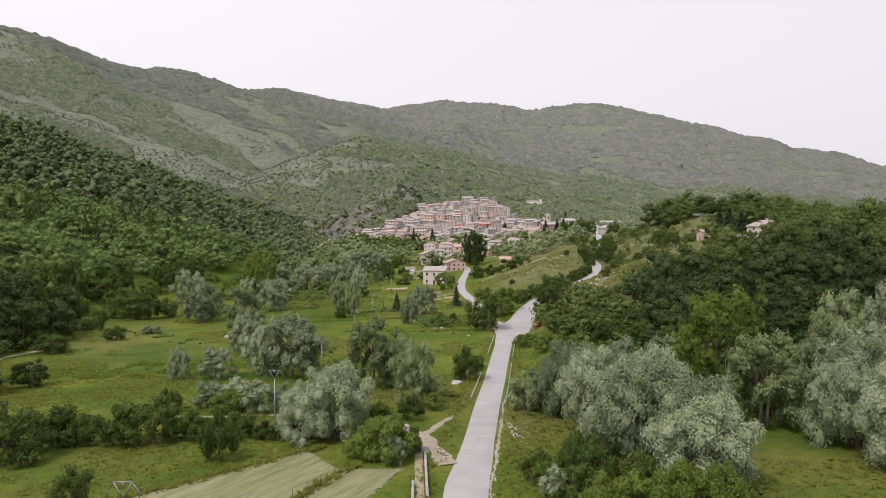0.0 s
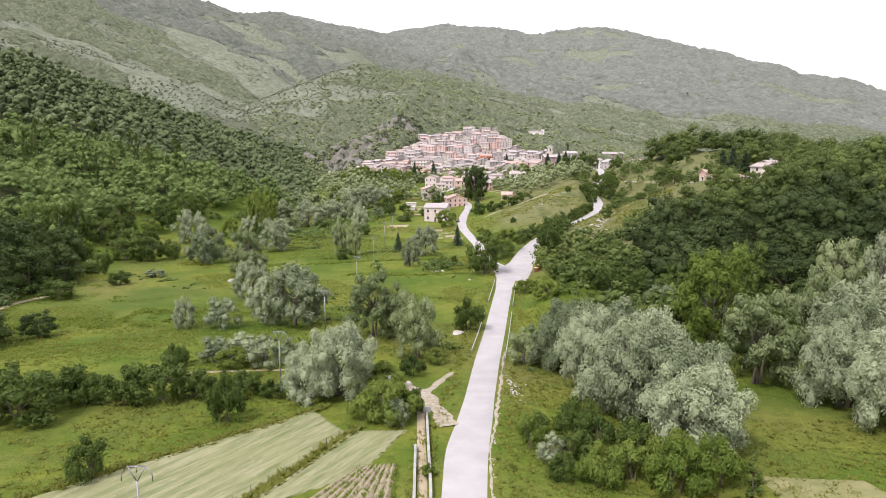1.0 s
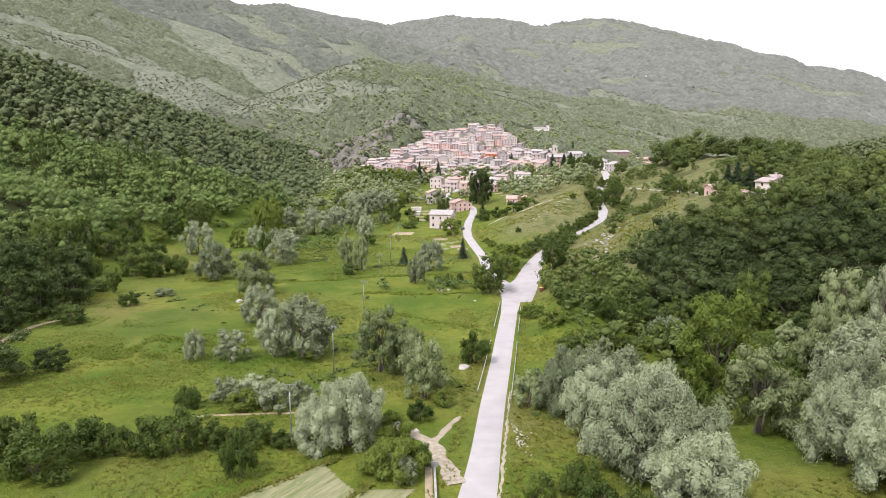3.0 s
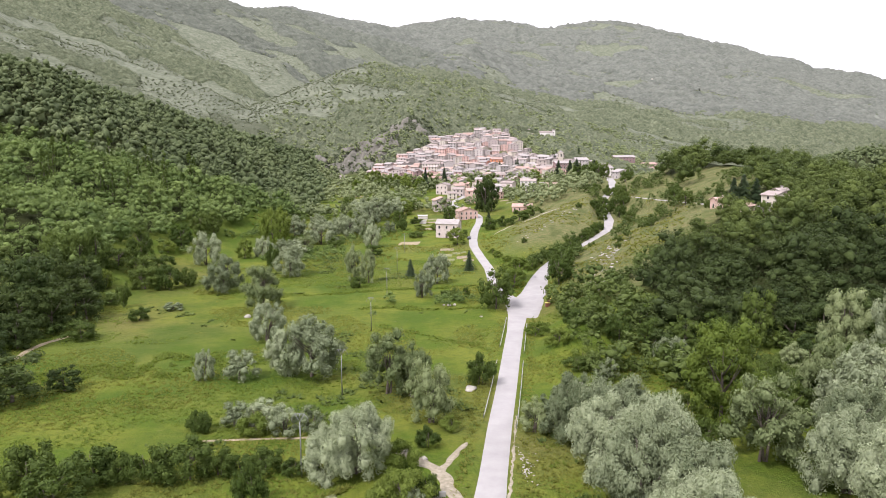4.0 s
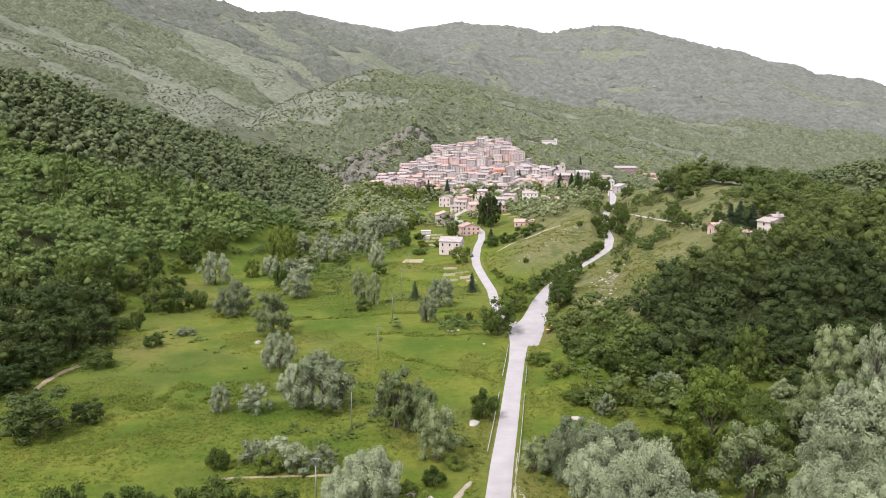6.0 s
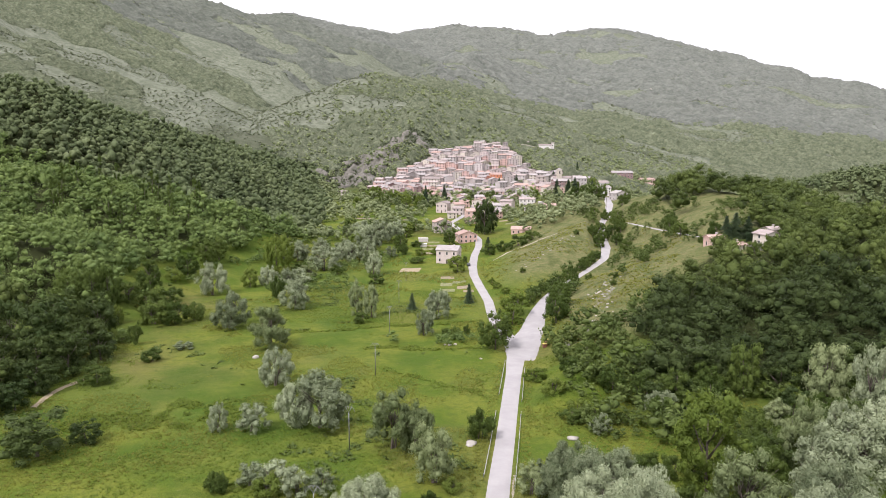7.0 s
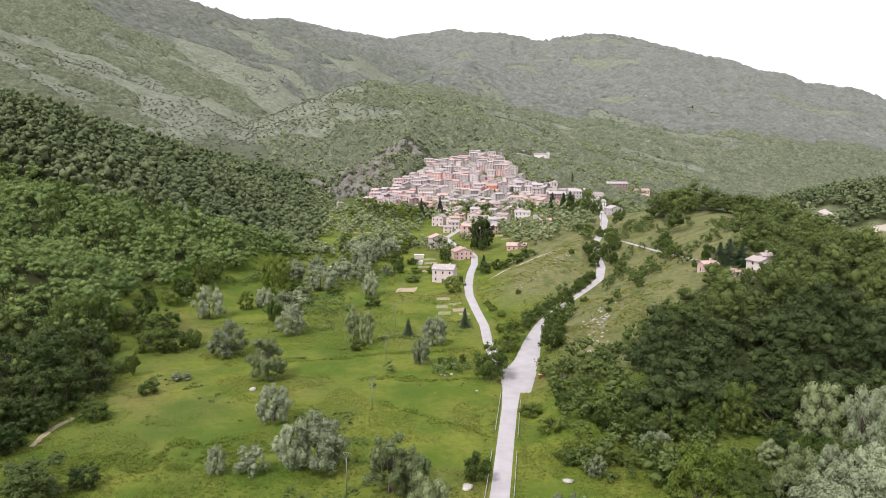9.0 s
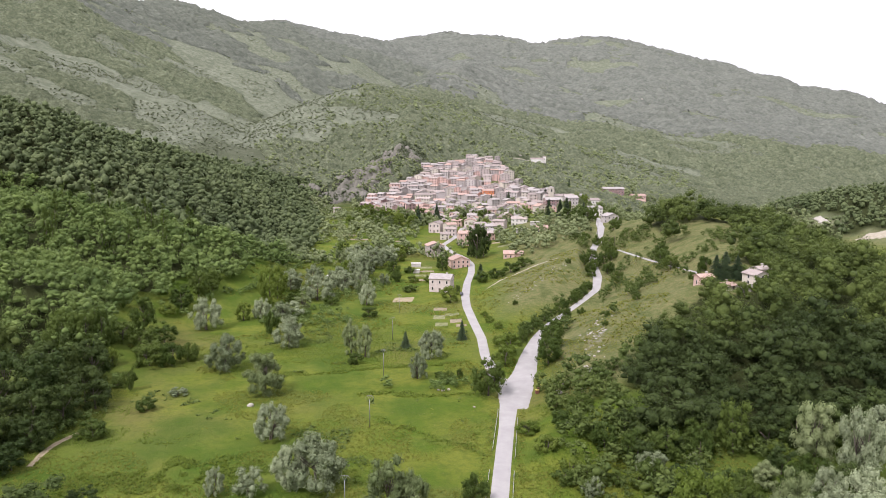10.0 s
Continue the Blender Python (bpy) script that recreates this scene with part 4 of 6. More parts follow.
def slope_shrubs(x, y):
    n = smooth_noise(x, y, 30, 53) + 0.9 * smooth_noise(x, y, 11, 54)
    hill = (x > 62) & (y > 255) & (y < 470) & (x < 150) & (n > np.where((y > 290) & (x > 84), 0.25, 0.75))
    strip = (x > 27) & (x < 62) & (y > 132) & (y < 207) & (n > np.where(y < 150, 0.0, -0.4))
    rim = (wood_right(x + 6, y + 3) | wood_right(x, y + 9)) & (x > 40) & (y < 330)
    bank = (along(x, y, RIGHT)[0] < 11) & (y > 262) & (y < 360) & (n > -0.2)
    return (hill | strip | bank | rim) & ~wood_right(x, y) & (along(x, y, RIGHT)[0] > 4.6) & (along(x, y, LANE)[0] > 3.5) & (along(x, y, MAIN)[0] > 5.5)


px, py = scatter(slope_shrubs, 20, 240, 130, 470, 4.6, 28)
grove("slope_shrubs", (px, py), rng_w.uniform(2.4, 6.5, len(px)) * np.where((py < 207) & (px < 62) & (rng_w.random(len(px)) < 0.3), 1.5, 1.0), L_SHRUB, "shrubs on the grassy slope", "shrubs", 38, clumps=9, leaves=15, leaf=0.66, flat=0.85, clump=0.2, core_size=0.55, tilt=0.6, reach=(0.75, 1.25))


# brambles and brushwood along the wood's edge and the stream
def brush(x, y):
    n = smooth_noise(x, y, 21, 56) + 0.8 * smooth_noise(x, y, 8, 57)
    edge = wood_left(x - 16, y) & (y > 150) & (y < 440) & (n > 0.0)
    stream = (np.abs(x + 62 - 0.08 * (y - 330)) < 24) & (y > 295) & (y < 440) & (n > 0.35)
    low = (np.abs(y - 212 - 0.12 * x) < 5) & (x > -22) & (x < 8) & (n > -0.1)
    return (edge | stream | low) & ~wood_left(x, y)


px, py = scatter(brush, -170, 10, 150, 440, 4.0, 29)
grove("edge_brush", (px, py), rng_w.uniform(2.0, 5.0, len(px)), L_WOOD, "dark brambles and brushwood at the wood's edge", "brush", 39, clumps=8, leaves=18, leaf=0.6, flat=0.8, clump=0.21, core_size=0.55, tilt=0.6, reach=(0.75, 1.25))

# tall grass and herbs of the meadow
def tufts(name, mask, x0, x1, y0, y1, step, size, material, label, seed, jitter=2.5):
    x, y = scatter(mask, x0, x1, y0, y1, step, seed, jitter)
    rng = np.random.default_rng(seed + 1)
    z = height(x, y)
    n, b = len(x), 5
    ang = rng.uniform(0, 2 * math.pi, (n, b))
    s = size * rng.uniform(0.4, 1.2, (n, 1)) ** 1.5 * 1.6 * rng.uniform(0.7, 1.2, (n, b))
    o = np.stack([x, y, z], 1)[:, None, :]
    d = np.stack([np.cos(ang), np.sin(ang), 0 * ang], 2)
    side = np.stack([-np.sin(ang), np.cos(ang), 0 * ang], 2)
    foot = o + d * (0.15 * s)[..., None] + [0, 0, -0.05]
    tip = o + d * (0.9 * s)[..., None] + np.stack([0 * s, 0 * s, 0.55 * s], 2)
    v = np.stack([foot - side * (0.32 * s)[..., None], foot + side * (0.32 * s)[..., None], tip], 2).reshape(-1, 3)
    t = np.arange(len(v)).reshape(-1, 3)
    me = mesh_from(name, v, t, material, np.repeat(rng.uniform(0, 1, n), 3 * b))
    return tagged(new(name, me), label, "grass", kind="stuff")


def meadow_clear(x, y):
    paths = np.minimum(np.minimum(along(x, y, MAIN)[0], along(x, y, LEFT)[0]), along(x, y, RIGHT)[0])
    return (paths > 4.2) & ~wood_left(x, y) & ~wood_right(x, y)


def meadow_grass(x, y):
    n = smooth_noise(x, y, 26, 61) + 0.8 * smooth_noise(x, y, 9, 62)
    paths = np.minimum(np.minimum(along(x, y, MAIN)[0], along(x, y, LEFT)[0]), along(x, y, RIGHT)[0])
    field = (x > -43 + 0.9 * (y - 57)) & (x < -4) & (y < 86)
    return (n > 0.1) & (paths > 4.2) & ~field & ~wood_left(x, y) & ~wood_right(x, y)


tufts("meadow_tufts", meadow_grass, -120, 75, 52, 240, 0.62, 0.27, L_GRASS, "tufts of taller grass in the meadow", 71)
tufts("meadow_herbs", lambda x, y: meadow_grass(x, y) & (y > 225), -120, 110, 225, 430, 1.5, 0.55, L_GRASS, "coarse grass and herbs in the far meadow", 72)
tufts("lush_grass", lambda x, y: (smooth_noise(x, y, 40, 66) + 0.7 * smooth_noise(x, y, 12, 67) + 0.5 * smooth_noise(x, y, 4, 68) > 0.05) & meadow_clear(x, y), -118, 30, 92, 300, 0.75, 0.28, L_REED, "dark lush grass in the damp parts of the meadow", 74)
def ditch_growth(x, y):
    """Rank growth along the old ditches of the meadow."""
    wave = 2.5 * smooth_noise(x, y, 9, 69)
    first = np.abs(y - 174 + 0.82 * (x + 10) + wave) < 1.6 + 1.6 * smooth_noise(x, y, 4, 70)
    second = np.abs(y - 205 - wave) < 1.8 + 1.8 * smooth_noise(x, y, 4, 71)
    third = np.abs(y - 240 - 0.3 * x - wave) < 1.6 + 1.6 * smooth_noise(x, y, 5, 72)
    return ((first & (x > -24) & (x < 11)) | (second & (x > -30) & (x < 8)) | (third & (x > -70) & (x < 8))) & meadow_clear(x, y)


tufts("ditch_growth", ditch_growth, -70, 12, 140, 275, 0.75, 0.50, L_REED, "rank herbs along the meadow ditches", 75, 0.6)
tufts("meadow_clumps", lambda x, y: (smooth_noise(x, y, 14, 76) + 0.9 * smooth_noise(x, y, 3.5, 77) > 1.05) & meadow_clear(x, y) & (y > 95), -120, 20, 95, 330, 0.9, 0.55, L_SHRUB, "dark clumps of sedge and nettle", 76, 0.6)
tufts("reed_bed", lambda x, y: (np.abs(y - 147 - 0.10 * (x + 70) - 5 * smooth_noise(x, y, 20, 63)) < 4 + 5 * smooth_noise(x, y, 7, 64) + 4 * smooth_noise(x, y, 2.5, 65)) & (x > -92) & (x < -42), -100, -40, 130, 165, 0.6, 0.5, L_REED, "dense band of reeds in the wet meadow", 73, 0.6)

# ---- willows and meadow trees ----
for key, x, y, h, w in [
    ("willow", -105.9, 286.5, 14, 14), ("willow", -79.8, 229.4, 13, 14), ("willow", -64.4, 260, 12, 13), ("willow_grey", -59.3, 204.5, 13.5, 13), ("willow", -48, 168, 10, 10), ("willow", -31.2, 139, 12.5, 14),
    ("willow", -36.5, 141, 10, 9), ("willow", -52.7, 136.4, 6.5, 4.5), ("bush_grey", -45.3, 137, 6.5, 8), ("willow_grey", -13.5, 128, 12.8, 11), ("willow_grey", -9, 126, 11, 8), ("willow_grey", -4.8, 112, 11, 8.5),
    ("willow_big", -14.5, 91.5, 10, 10.5), ("willow_big", -18, 90, 7.5, 8), ("bush", 4.9, 134, 6.5, 7), ("fir", -17.6, 260.3, 6.6, 4.2), ("fir", 5.2, 272.9, 8.2, 4.4), ("willow", -6.9, 246, 11, 10),
]:
    tree(key, x, y, h, w)
for key, x, y, h, w in [
    ("willow", -11.1, 221, 9, 6.5), ("deep", 12.0, 204, 12.5, 11), ("deep", 14.5, 211, 8, 7), ("shade", -84, 122, 9, 14), ("shade", -78, 129, 5, 7), ("bush", -42.5, 107, 3.3, 3.6),
]:
    tree(key, x, y, h, w)
# the willow clump and thicket beside the road
for key, x, y, h, w in [
    ("willow_big", 18.6, 103, 11, 9.5), ("willow_big", 24, 99, 12, 12), ("willow_big", 20.5, 91, 11.5, 11), ("willow_big", 27.2, 90, 12.5, 12), ("willow_big", 23.3, 81, 12, 12), ("willow_big", 28.2, 79, 11.5, 11),
    ("willow_big", 27, 71, 10, 11), ("willow_grey", 12.5, 108, 6.2, 6), ("willow", 17.2, 106.5, 8, 9), ("bush_grey", 11, 68.6, 3.5, 3.5), ("bush_light", 9.6, 72.8, 3.6, 3.6), ("bush", 11.5, 64.5, 2.6, 3.4),
    ("bush_light", 14.8, 63.5, 4.2, 5), ("bush_light", 18.5, 64.8, 4, 5.4), ("bush_light", 21.7, 61.5, 5.4, 6.6), ("bush_light", 26, 63.5, 5.2, 5.6), ("deep", 16, 71, 4.5, 5), ("deep", 15, 76, 5, 5),
]:
    tree(key, x, y, h, w)
for key, x, y, h, w in [
    ("bush", 13.2, 69, 3.4, 4), ("slim", 28.6, 60.8, 4.4, 1.8), ("bush", 10.5, 76.5, 3.0, 3.6), ("bush", 20, 70, 4, 5), ("bush_light", 23, 67, 4.4, 5.5),
    ("tall", 43.2, 108, 19, 13), ("willow_grey", 44.8, 96, 13.5, 12), ("willow_big", 51.5, 86, 11.5, 11), ("willow_big", 52, 77, 11.5, 11), ("willow_big", 59, 82, 12, 13), ("willow_big", 57, 93, 12, 12),
    ("willow", 65, 108, 13, 13), ("willow_grey", 66, 120, 14, 9), ("willow", 60, 100, 11, 11), ("willow", 74, 114, 13, 14),
]:
    tree(key, x, y, h, w)
for key, x, y, h, w in [
    ("deep", 56, 112, 6, 7), ("deep", 38, 100, 5, 6), ("deep", 62, 128, 7, 8), 
    ("deep", 50, 104, 5, 7), ("willow", 108, 160, 12, 13), ("bush_light", 21, 173, 3.5, 7), ("bush_light", 23.5, 158, 4, 7), ("deep", 30, 170, 4.5, 7),
    ("deep", 36, 178, 5.5, 8), ("deep", 30, 185, 4, 6), ("bush_light", 28, 148, 3.5, 6), ("deep", 36, 160, 4, 6),
]:
    tree(key, x, y, h, w)
# hedge and bushes on the west side
for key, x, y, h, w in [
    ("deep", -51.9, 80.1, 6.4, 10), ("deep", -51, 88.3, 5.1, 7.7), ("deep", -43, 88.3, 5, 6.6), ("deep", -38, 88.9, 5.9, 8.6), ("bush", -34, 90.5, 3.7, 5), ("bush", -26.9, 81.1, 6.4, 5),
    ("bush", -35.3, 65, 4.4, 4.4), ("bush", -27.9, 91.8, 3.2, 5.7), ("bush", -23.4, 91, 2.4, 4.4), ("bush", -47, 88.6, 4.2, 5), ("deep", -58, 86, 6, 8), ("bush_light", -61, 79, 5, 7),
    ("bush", -31, 91.2, 3, 4.5), ("bush", -19.6, 90.5, 3, 4), ("bush", -43.7, 108.3, 3.6, 3.9), ("bush_grey", -37.9, 110.2, 4.4, 6), ("bush_grey", -33.2, 110.5, 5, 7.7), ("bush_grey", -28.5, 106.5, 5, 6.4),
]:
    tree(key, x, y, h, w)
for key, x, y, h, w in [
    ("bush_grey", -24.5, 107.5, 4.6, 5.5), ("bush_light", -34, 106.5, 3.4, 6), ("bush_light", -6.7, 81.3, 5.1, 7.6), ("bush_light", -9.6, 81.6, 3.8, 4.9), ("bush", -4.4, 84, 3.2, 3.5), ("bush_grey", -6, 79.6, 3.6, 3.6),
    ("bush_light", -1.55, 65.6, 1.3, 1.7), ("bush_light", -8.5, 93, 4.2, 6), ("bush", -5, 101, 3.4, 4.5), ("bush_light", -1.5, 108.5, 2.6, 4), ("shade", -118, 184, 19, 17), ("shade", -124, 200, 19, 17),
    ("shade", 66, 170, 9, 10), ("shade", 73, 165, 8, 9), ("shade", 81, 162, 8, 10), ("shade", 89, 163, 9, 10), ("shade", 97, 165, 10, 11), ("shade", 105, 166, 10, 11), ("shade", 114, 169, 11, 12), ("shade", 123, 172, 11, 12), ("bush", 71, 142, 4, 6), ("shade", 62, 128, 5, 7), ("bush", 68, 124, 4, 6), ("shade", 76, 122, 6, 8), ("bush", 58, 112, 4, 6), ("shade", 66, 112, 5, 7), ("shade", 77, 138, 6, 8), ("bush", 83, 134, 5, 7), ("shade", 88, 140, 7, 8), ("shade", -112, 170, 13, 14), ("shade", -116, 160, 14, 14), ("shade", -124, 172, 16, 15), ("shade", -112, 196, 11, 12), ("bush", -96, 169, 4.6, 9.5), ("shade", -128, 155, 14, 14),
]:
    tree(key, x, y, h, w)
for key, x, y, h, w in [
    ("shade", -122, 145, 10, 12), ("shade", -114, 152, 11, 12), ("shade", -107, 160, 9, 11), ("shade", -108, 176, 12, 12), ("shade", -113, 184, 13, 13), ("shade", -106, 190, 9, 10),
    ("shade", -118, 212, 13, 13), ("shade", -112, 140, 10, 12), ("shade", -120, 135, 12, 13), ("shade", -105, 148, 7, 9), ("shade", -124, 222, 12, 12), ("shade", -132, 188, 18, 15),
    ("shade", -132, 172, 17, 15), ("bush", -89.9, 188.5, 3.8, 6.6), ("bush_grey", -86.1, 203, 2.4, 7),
]:
    tree(key, x, y, h, w)
for key, x, y, h, w in [
    ("bush", -121, 213.5, 7, 9), ("bush", -111, 240, 6, 12),
]:
    tree(key, x, y, h, w)
# trees and bushes at the foot of the hill and along the edge of the western wood
for key, x, y, h, w in [
    ("willow_grey", 71, 141, 7, 6.1), ("willow", 46.7, 146.4, 6.6, 7.9), ("bush_grey", 59, 153.3, 3.1, 3.1), ("willow", 31, 137.3, 4.6, 5.1), ("willow_grey", 89.7, 156, 15.3, 11), ("willow", 95, 145.3, 17.8, 11.1),
    ("willow", 79.6, 131.3, 9.9, 8.2), ("willow", 82.3, 122.6, 12.7, 10.8), ("deep", 71.6, 160.6, 14.2, 8.7), ("deep", 64.6, 123.5, 6, 6), ("deep", 70, 126.3, 7.5, 6.2), ("deep", 64.9, 135.6, 3.9, 5.8),
    ("bush", 25.9, 143.4, 3, 6.3), ("bush", 32.1, 145.2, 3.3, 6.4), ("bush", 37.2, 142.4, 3, 5.7), ("bush_light", 42.3, 142.1, 3.1, 5.1), ("deep", 52.9, 155.5, 8.4, 7.7), ("deep", 62.3, 160.6, 8.1, 7.4),
]:
    tree(key, x, y, h, w)
for key, x, y, h, w in [
    ("deep", 44, 153.5, 8.2, 6.8), ("deep", 37.9, 156.7, 8.3, 6.9), ("bush_light", 82.3, 159.4, 4, 6.1), ("bush_light", 77.5, 161.2, 3.4, 5.3), ("fir", -123.8, 225.4, 9, 3.4), ("broadleaf", -118.2, 226, 7.3, 4.3),
    ("broadleaf", -109.4, 201.3, 6.2, 2.7), ("deep", -103, 206.1, 8.1, 4.6), ("bush", -107.4, 230, 7.7, 11.1), ("bush", -100.8, 233.4, 8.5, 10.7), ("bush", -97, 240.8, 7, 8.7), ("bush", -115.7, 245.4, 7.3, 11.4),
    ("deep", -123.2, 262.9, 15, 11.2), ("deep", -113.4, 259.5, 8.5, 10.4), ("bush", -108.6, 209, 3.2, 5.9), ("bush_light", -127.1, 296.6, 5.4, 8.1), ("deep", -123.1, 244.7, 9.2, 11.5), ("deep", -124.3, 306.3, 11, 11),
]:
    tree(key, x, y, h, w)
for key, x, y, h, w in [
    ("deep", -126, 235.5, 15.6, 8.9), ("deep", -130.7, 232.5, 17.8, 11.1), ("deep", -138.4, 231.6, 15.8, 13.5), ("broadleaf", -94.7, 303.3, 9, 8), ("broadleaf", -90.8, 352.1, 18.2, 12.1), ("deep", -123.9, 327.4, 13.1, 11.7),
    ("deep", -120.8, 339.1, 12, 12), ("bush", -75.9, 280.5, 9.7, 6.3), ("bush_grey", -74.2, 310.8, 8, 13.4),
]:
    tree(key, x, y, h, w)
# dark trees and shrubs between the willows and the hill
rng_d = random.Random(21)
for k in range(46):
    y = rng_d.uniform(112, 166)
    x = rng_d.uniform(30 + 0.25 * (y - 112), 62 + 0.95 * (y - 112))
    if 66 < x < 92 and 150 < y < 168:
        continue
    s = rng_d.uniform(3.5, 7.0)
    tree(rng_d.choice(("shade", "shade", "deep", "deep", "bush")), x, y, s, s * rng_d.uniform(1.0, 1.3))
# along the stream and round the houses
for key, x, y, h, w in [
    ("willow", -68.9, 350, 13, 17), ("willow", -65, 390, 10, 15), ("willow", -53, 404, 15, 17), ("willow", -47.7, 432, 15, 17), ("willow", -41.7, 338.7, 11.6, 9.5), ("willow", -87.9, 369, 11, 15),
    ("broadleaf", -90.7, 336, 21, 12.5), ("willow", -87.8, 309, 9.3, 9), ("willow", -76.4, 302.5, 9, 10), ("willow", -60, 372, 12, 14), ("willow", -50, 378, 12, 12), ("willow", -56, 425, 13, 15),
    ("willow", -62, 445, 13, 15), ("willow", -78, 390, 10, 12), ("willow_grey", -46, 356, 10, 8), ("willow", -40, 455, 12, 14), ("willow_grey", -72, 325, 9, 9), ("bush", -60, 338, 5, 9),
]:
    tree(key, x, y, h, w)
for key, x, y, h, w in [
    ("bush", -80, 345, 5, 10), ("willow_grey", -38, 250, 14, 6.7), ("willow_grey", -32.2, 246.4, 12.8, 6.4), ("bush", -38, 313.8, 5, 8.4), ("bush", -34.7, 238, 4, 6), ("bush", -0.7, 218, 4, 4.5),
    ("bush", 3.1, 222, 3.4, 2.8), ("bush", -3.5, 222, 2.4, 4), ("broadleaf", 0.8, 345, 9, 11), ("deep", -3.5, 428, 10, 9), ("shade", 20, 468, 24, 13), ("shade", 25, 474, 20, 12),
    ("shade", 16.5, 474, 16, 9), ("fir", -10.3, 660, 19, 9), ("fir", -3.5, 260, 3.2, 2.2), ("bush", -21, 372, 3.5, 10), ("bush_light", -21, 395, 4, 8), ("bush", -24, 420, 4, 9),
]:
    tree(key, x, y, h, w)
for key, x, y, h, w in [
    ("bush_light", -12, 395, 4, 6), ("bush", 5.2, 365, 4.5, 3), ("deep", 34.5, 228, 11, 10), ("deep", 37.5, 240, 10, 9), ("deep", 41, 262, 9, 10), ("broadleaf", 22.5, 246, 9, 10),
    ("broadleaf", 20, 236, 7, 9), ("deep", 86, 390, 8, 8), ("deep", 92, 397, 8.5, 8), ("deep", 97, 408, 8, 9), ("deep", 80, 396, 6, 7), ("deep", 101, 424, 8, 9),
    ("deep", 44, 276, 5, 6), ("deep", 52, 296, 5, 6), ("bush", 63, 327, 4, 6), ("bush", 72, 345, 4, 6), ("bush", 89, 372, 7, 7.6), ("bush", 66, 334, 4.5, 8),
]:
    tree(key, x, y, h, w)
for key, x, y, h, w in [
    ("bush", 88, 346, 6, 7.6), ("bush", 68, 381, 3.2, 3.8), ("bush", 32.1, 320, 2.6, 3.2), ("bush", 20, 392, 7, 9.7), ("fir", 19.5, 405, 8.5, 6), ("bush", 29, 400, 6, 11),
    ("bush", 38, 406, 6.5, 12), ("bush", 47, 414, 6, 11), ("fir", 48, 742, 17, 7.5), ("fir", 67, 748, 15, 8), ("fir", 93, 625, 16, 10), ("fir", 101, 612, 15, 9),
    ("deep", 104, 545, 13, 12), ("fir", 108, 618, 15, 9), ("deep", 110, 535, 12, 12), ("deep", 117, 548, 12, 11), ("deep", 99, 560, 12, 12), ("fir", 111, 556, 14, 8), ("deep", 34.8, 660, 13, 17), ("deep", -25, 657, 15, 17), ("fir", -27.4, 640, 20, 8),
]:
    tree(key, x, y, h, w)
for key, x, y, h, w in [
    ("broadleaf", -48.5, 636, 15, 18), ("broadleaf", -82, 702, 14, 16), ("deep", 107, 322, 8, 8.4), ("fir", 107, 267, 12, 8), ("bush", 124, 250, 3.5, 5), ("bush_light", 116, 250, 3, 5),
    ("bush", 108, 256, 3, 4.5), ("deep", 118, 308, 7, 6.8), ("fir", 111.5, 269, 12.5, 8.5), ("deep", 135, 290, 9, 10), ("deep", 126, 263, 5.5, 6), ("deep", 134, 266, 6, 6.5),
    ("broadleaf", 121, 258, 4.5, 5), ("deep", 140, 276, 7, 7), ("deep", 105, 283, 6, 7), ("deep", 117, 248.5, 7, 6.5), ("deep", 124, 252, 8, 7), ("deep", 128, 258, 8, 7), ("deep", 110, 247, 5.5, 6), ("fir", 115.5, 267, 10, 7), ("deep", 80, 378, 6, 7), ("deep", 84, 386, 6.5, 7),
]:
    tree(key, x, y, h, w)
for key, x, y, h, w in [
    ("deep", 96, 392, 6, 7), ("deep", 97, 402, 7, 8), ("bush", 79, 368, 4, 6), ("deep", 88, 412, 6, 7), ("deep", 99, 446, 7, 8), ("deep", 113, 462, 7, 8),
    ("deep", 92, 452, 6, 7), ("deep", 120, 482, 7, 8), ("deep", 108, 340, 7, 8), ("deep", 112, 352, 7, 8), ("deep", 116, 366, 7, 8), ("broadleaf", 20, 262, 5, 6),
    ("bush_light", 21.5, 290, 3, 4.5), ("bush_light", 18.5, 300, 3, 4.5), ("bush_light", 17, 312, 2.6, 4), ("bush", 62, 262, 2.5, 4), ("bush", 60, 300, 3.6, 4.5), ("bush", 76, 268, 3.0, 4),
]:
    tree(key, x, y, h, w)
for key, x, y, h, w in [
    ("bush", 58, 246, 2.2, 3),
]:
    tree(key, x, y, h, w)
# bushes on the lower bank of the climbing road
rng_b = random.Random(17)
for k in range(15):
    f = k / 14
    y = 262 + 84 * f
    x = float(np.interp(y, [p[1] for p in RIGHT], [p[0] for p in RIGHT])) - 4.6 - rng_b.uniform(0, 1.5)
    tree(rng_b.choice(("bush", "deep", "bush")), x, y - 1.5, rng_b.uniform(3.0, 4.8), rng_b.uniform(4.0, 6.0), group="bushes along the road")
rng_s = random.Random(3)
for _ in range(26):
    x, y = rng_s.uniform(-225, -140), rng_s.uniform(330, 395)
    if x < -118 - (395 - y) * 0.5:
        tree("slim", x, y, rng_s.uniform(15, 21), rng_s.uniform(2.6, 3.8), group="poplars in the wood")


# ---- houses ----
HOUSE_CACHE = {}


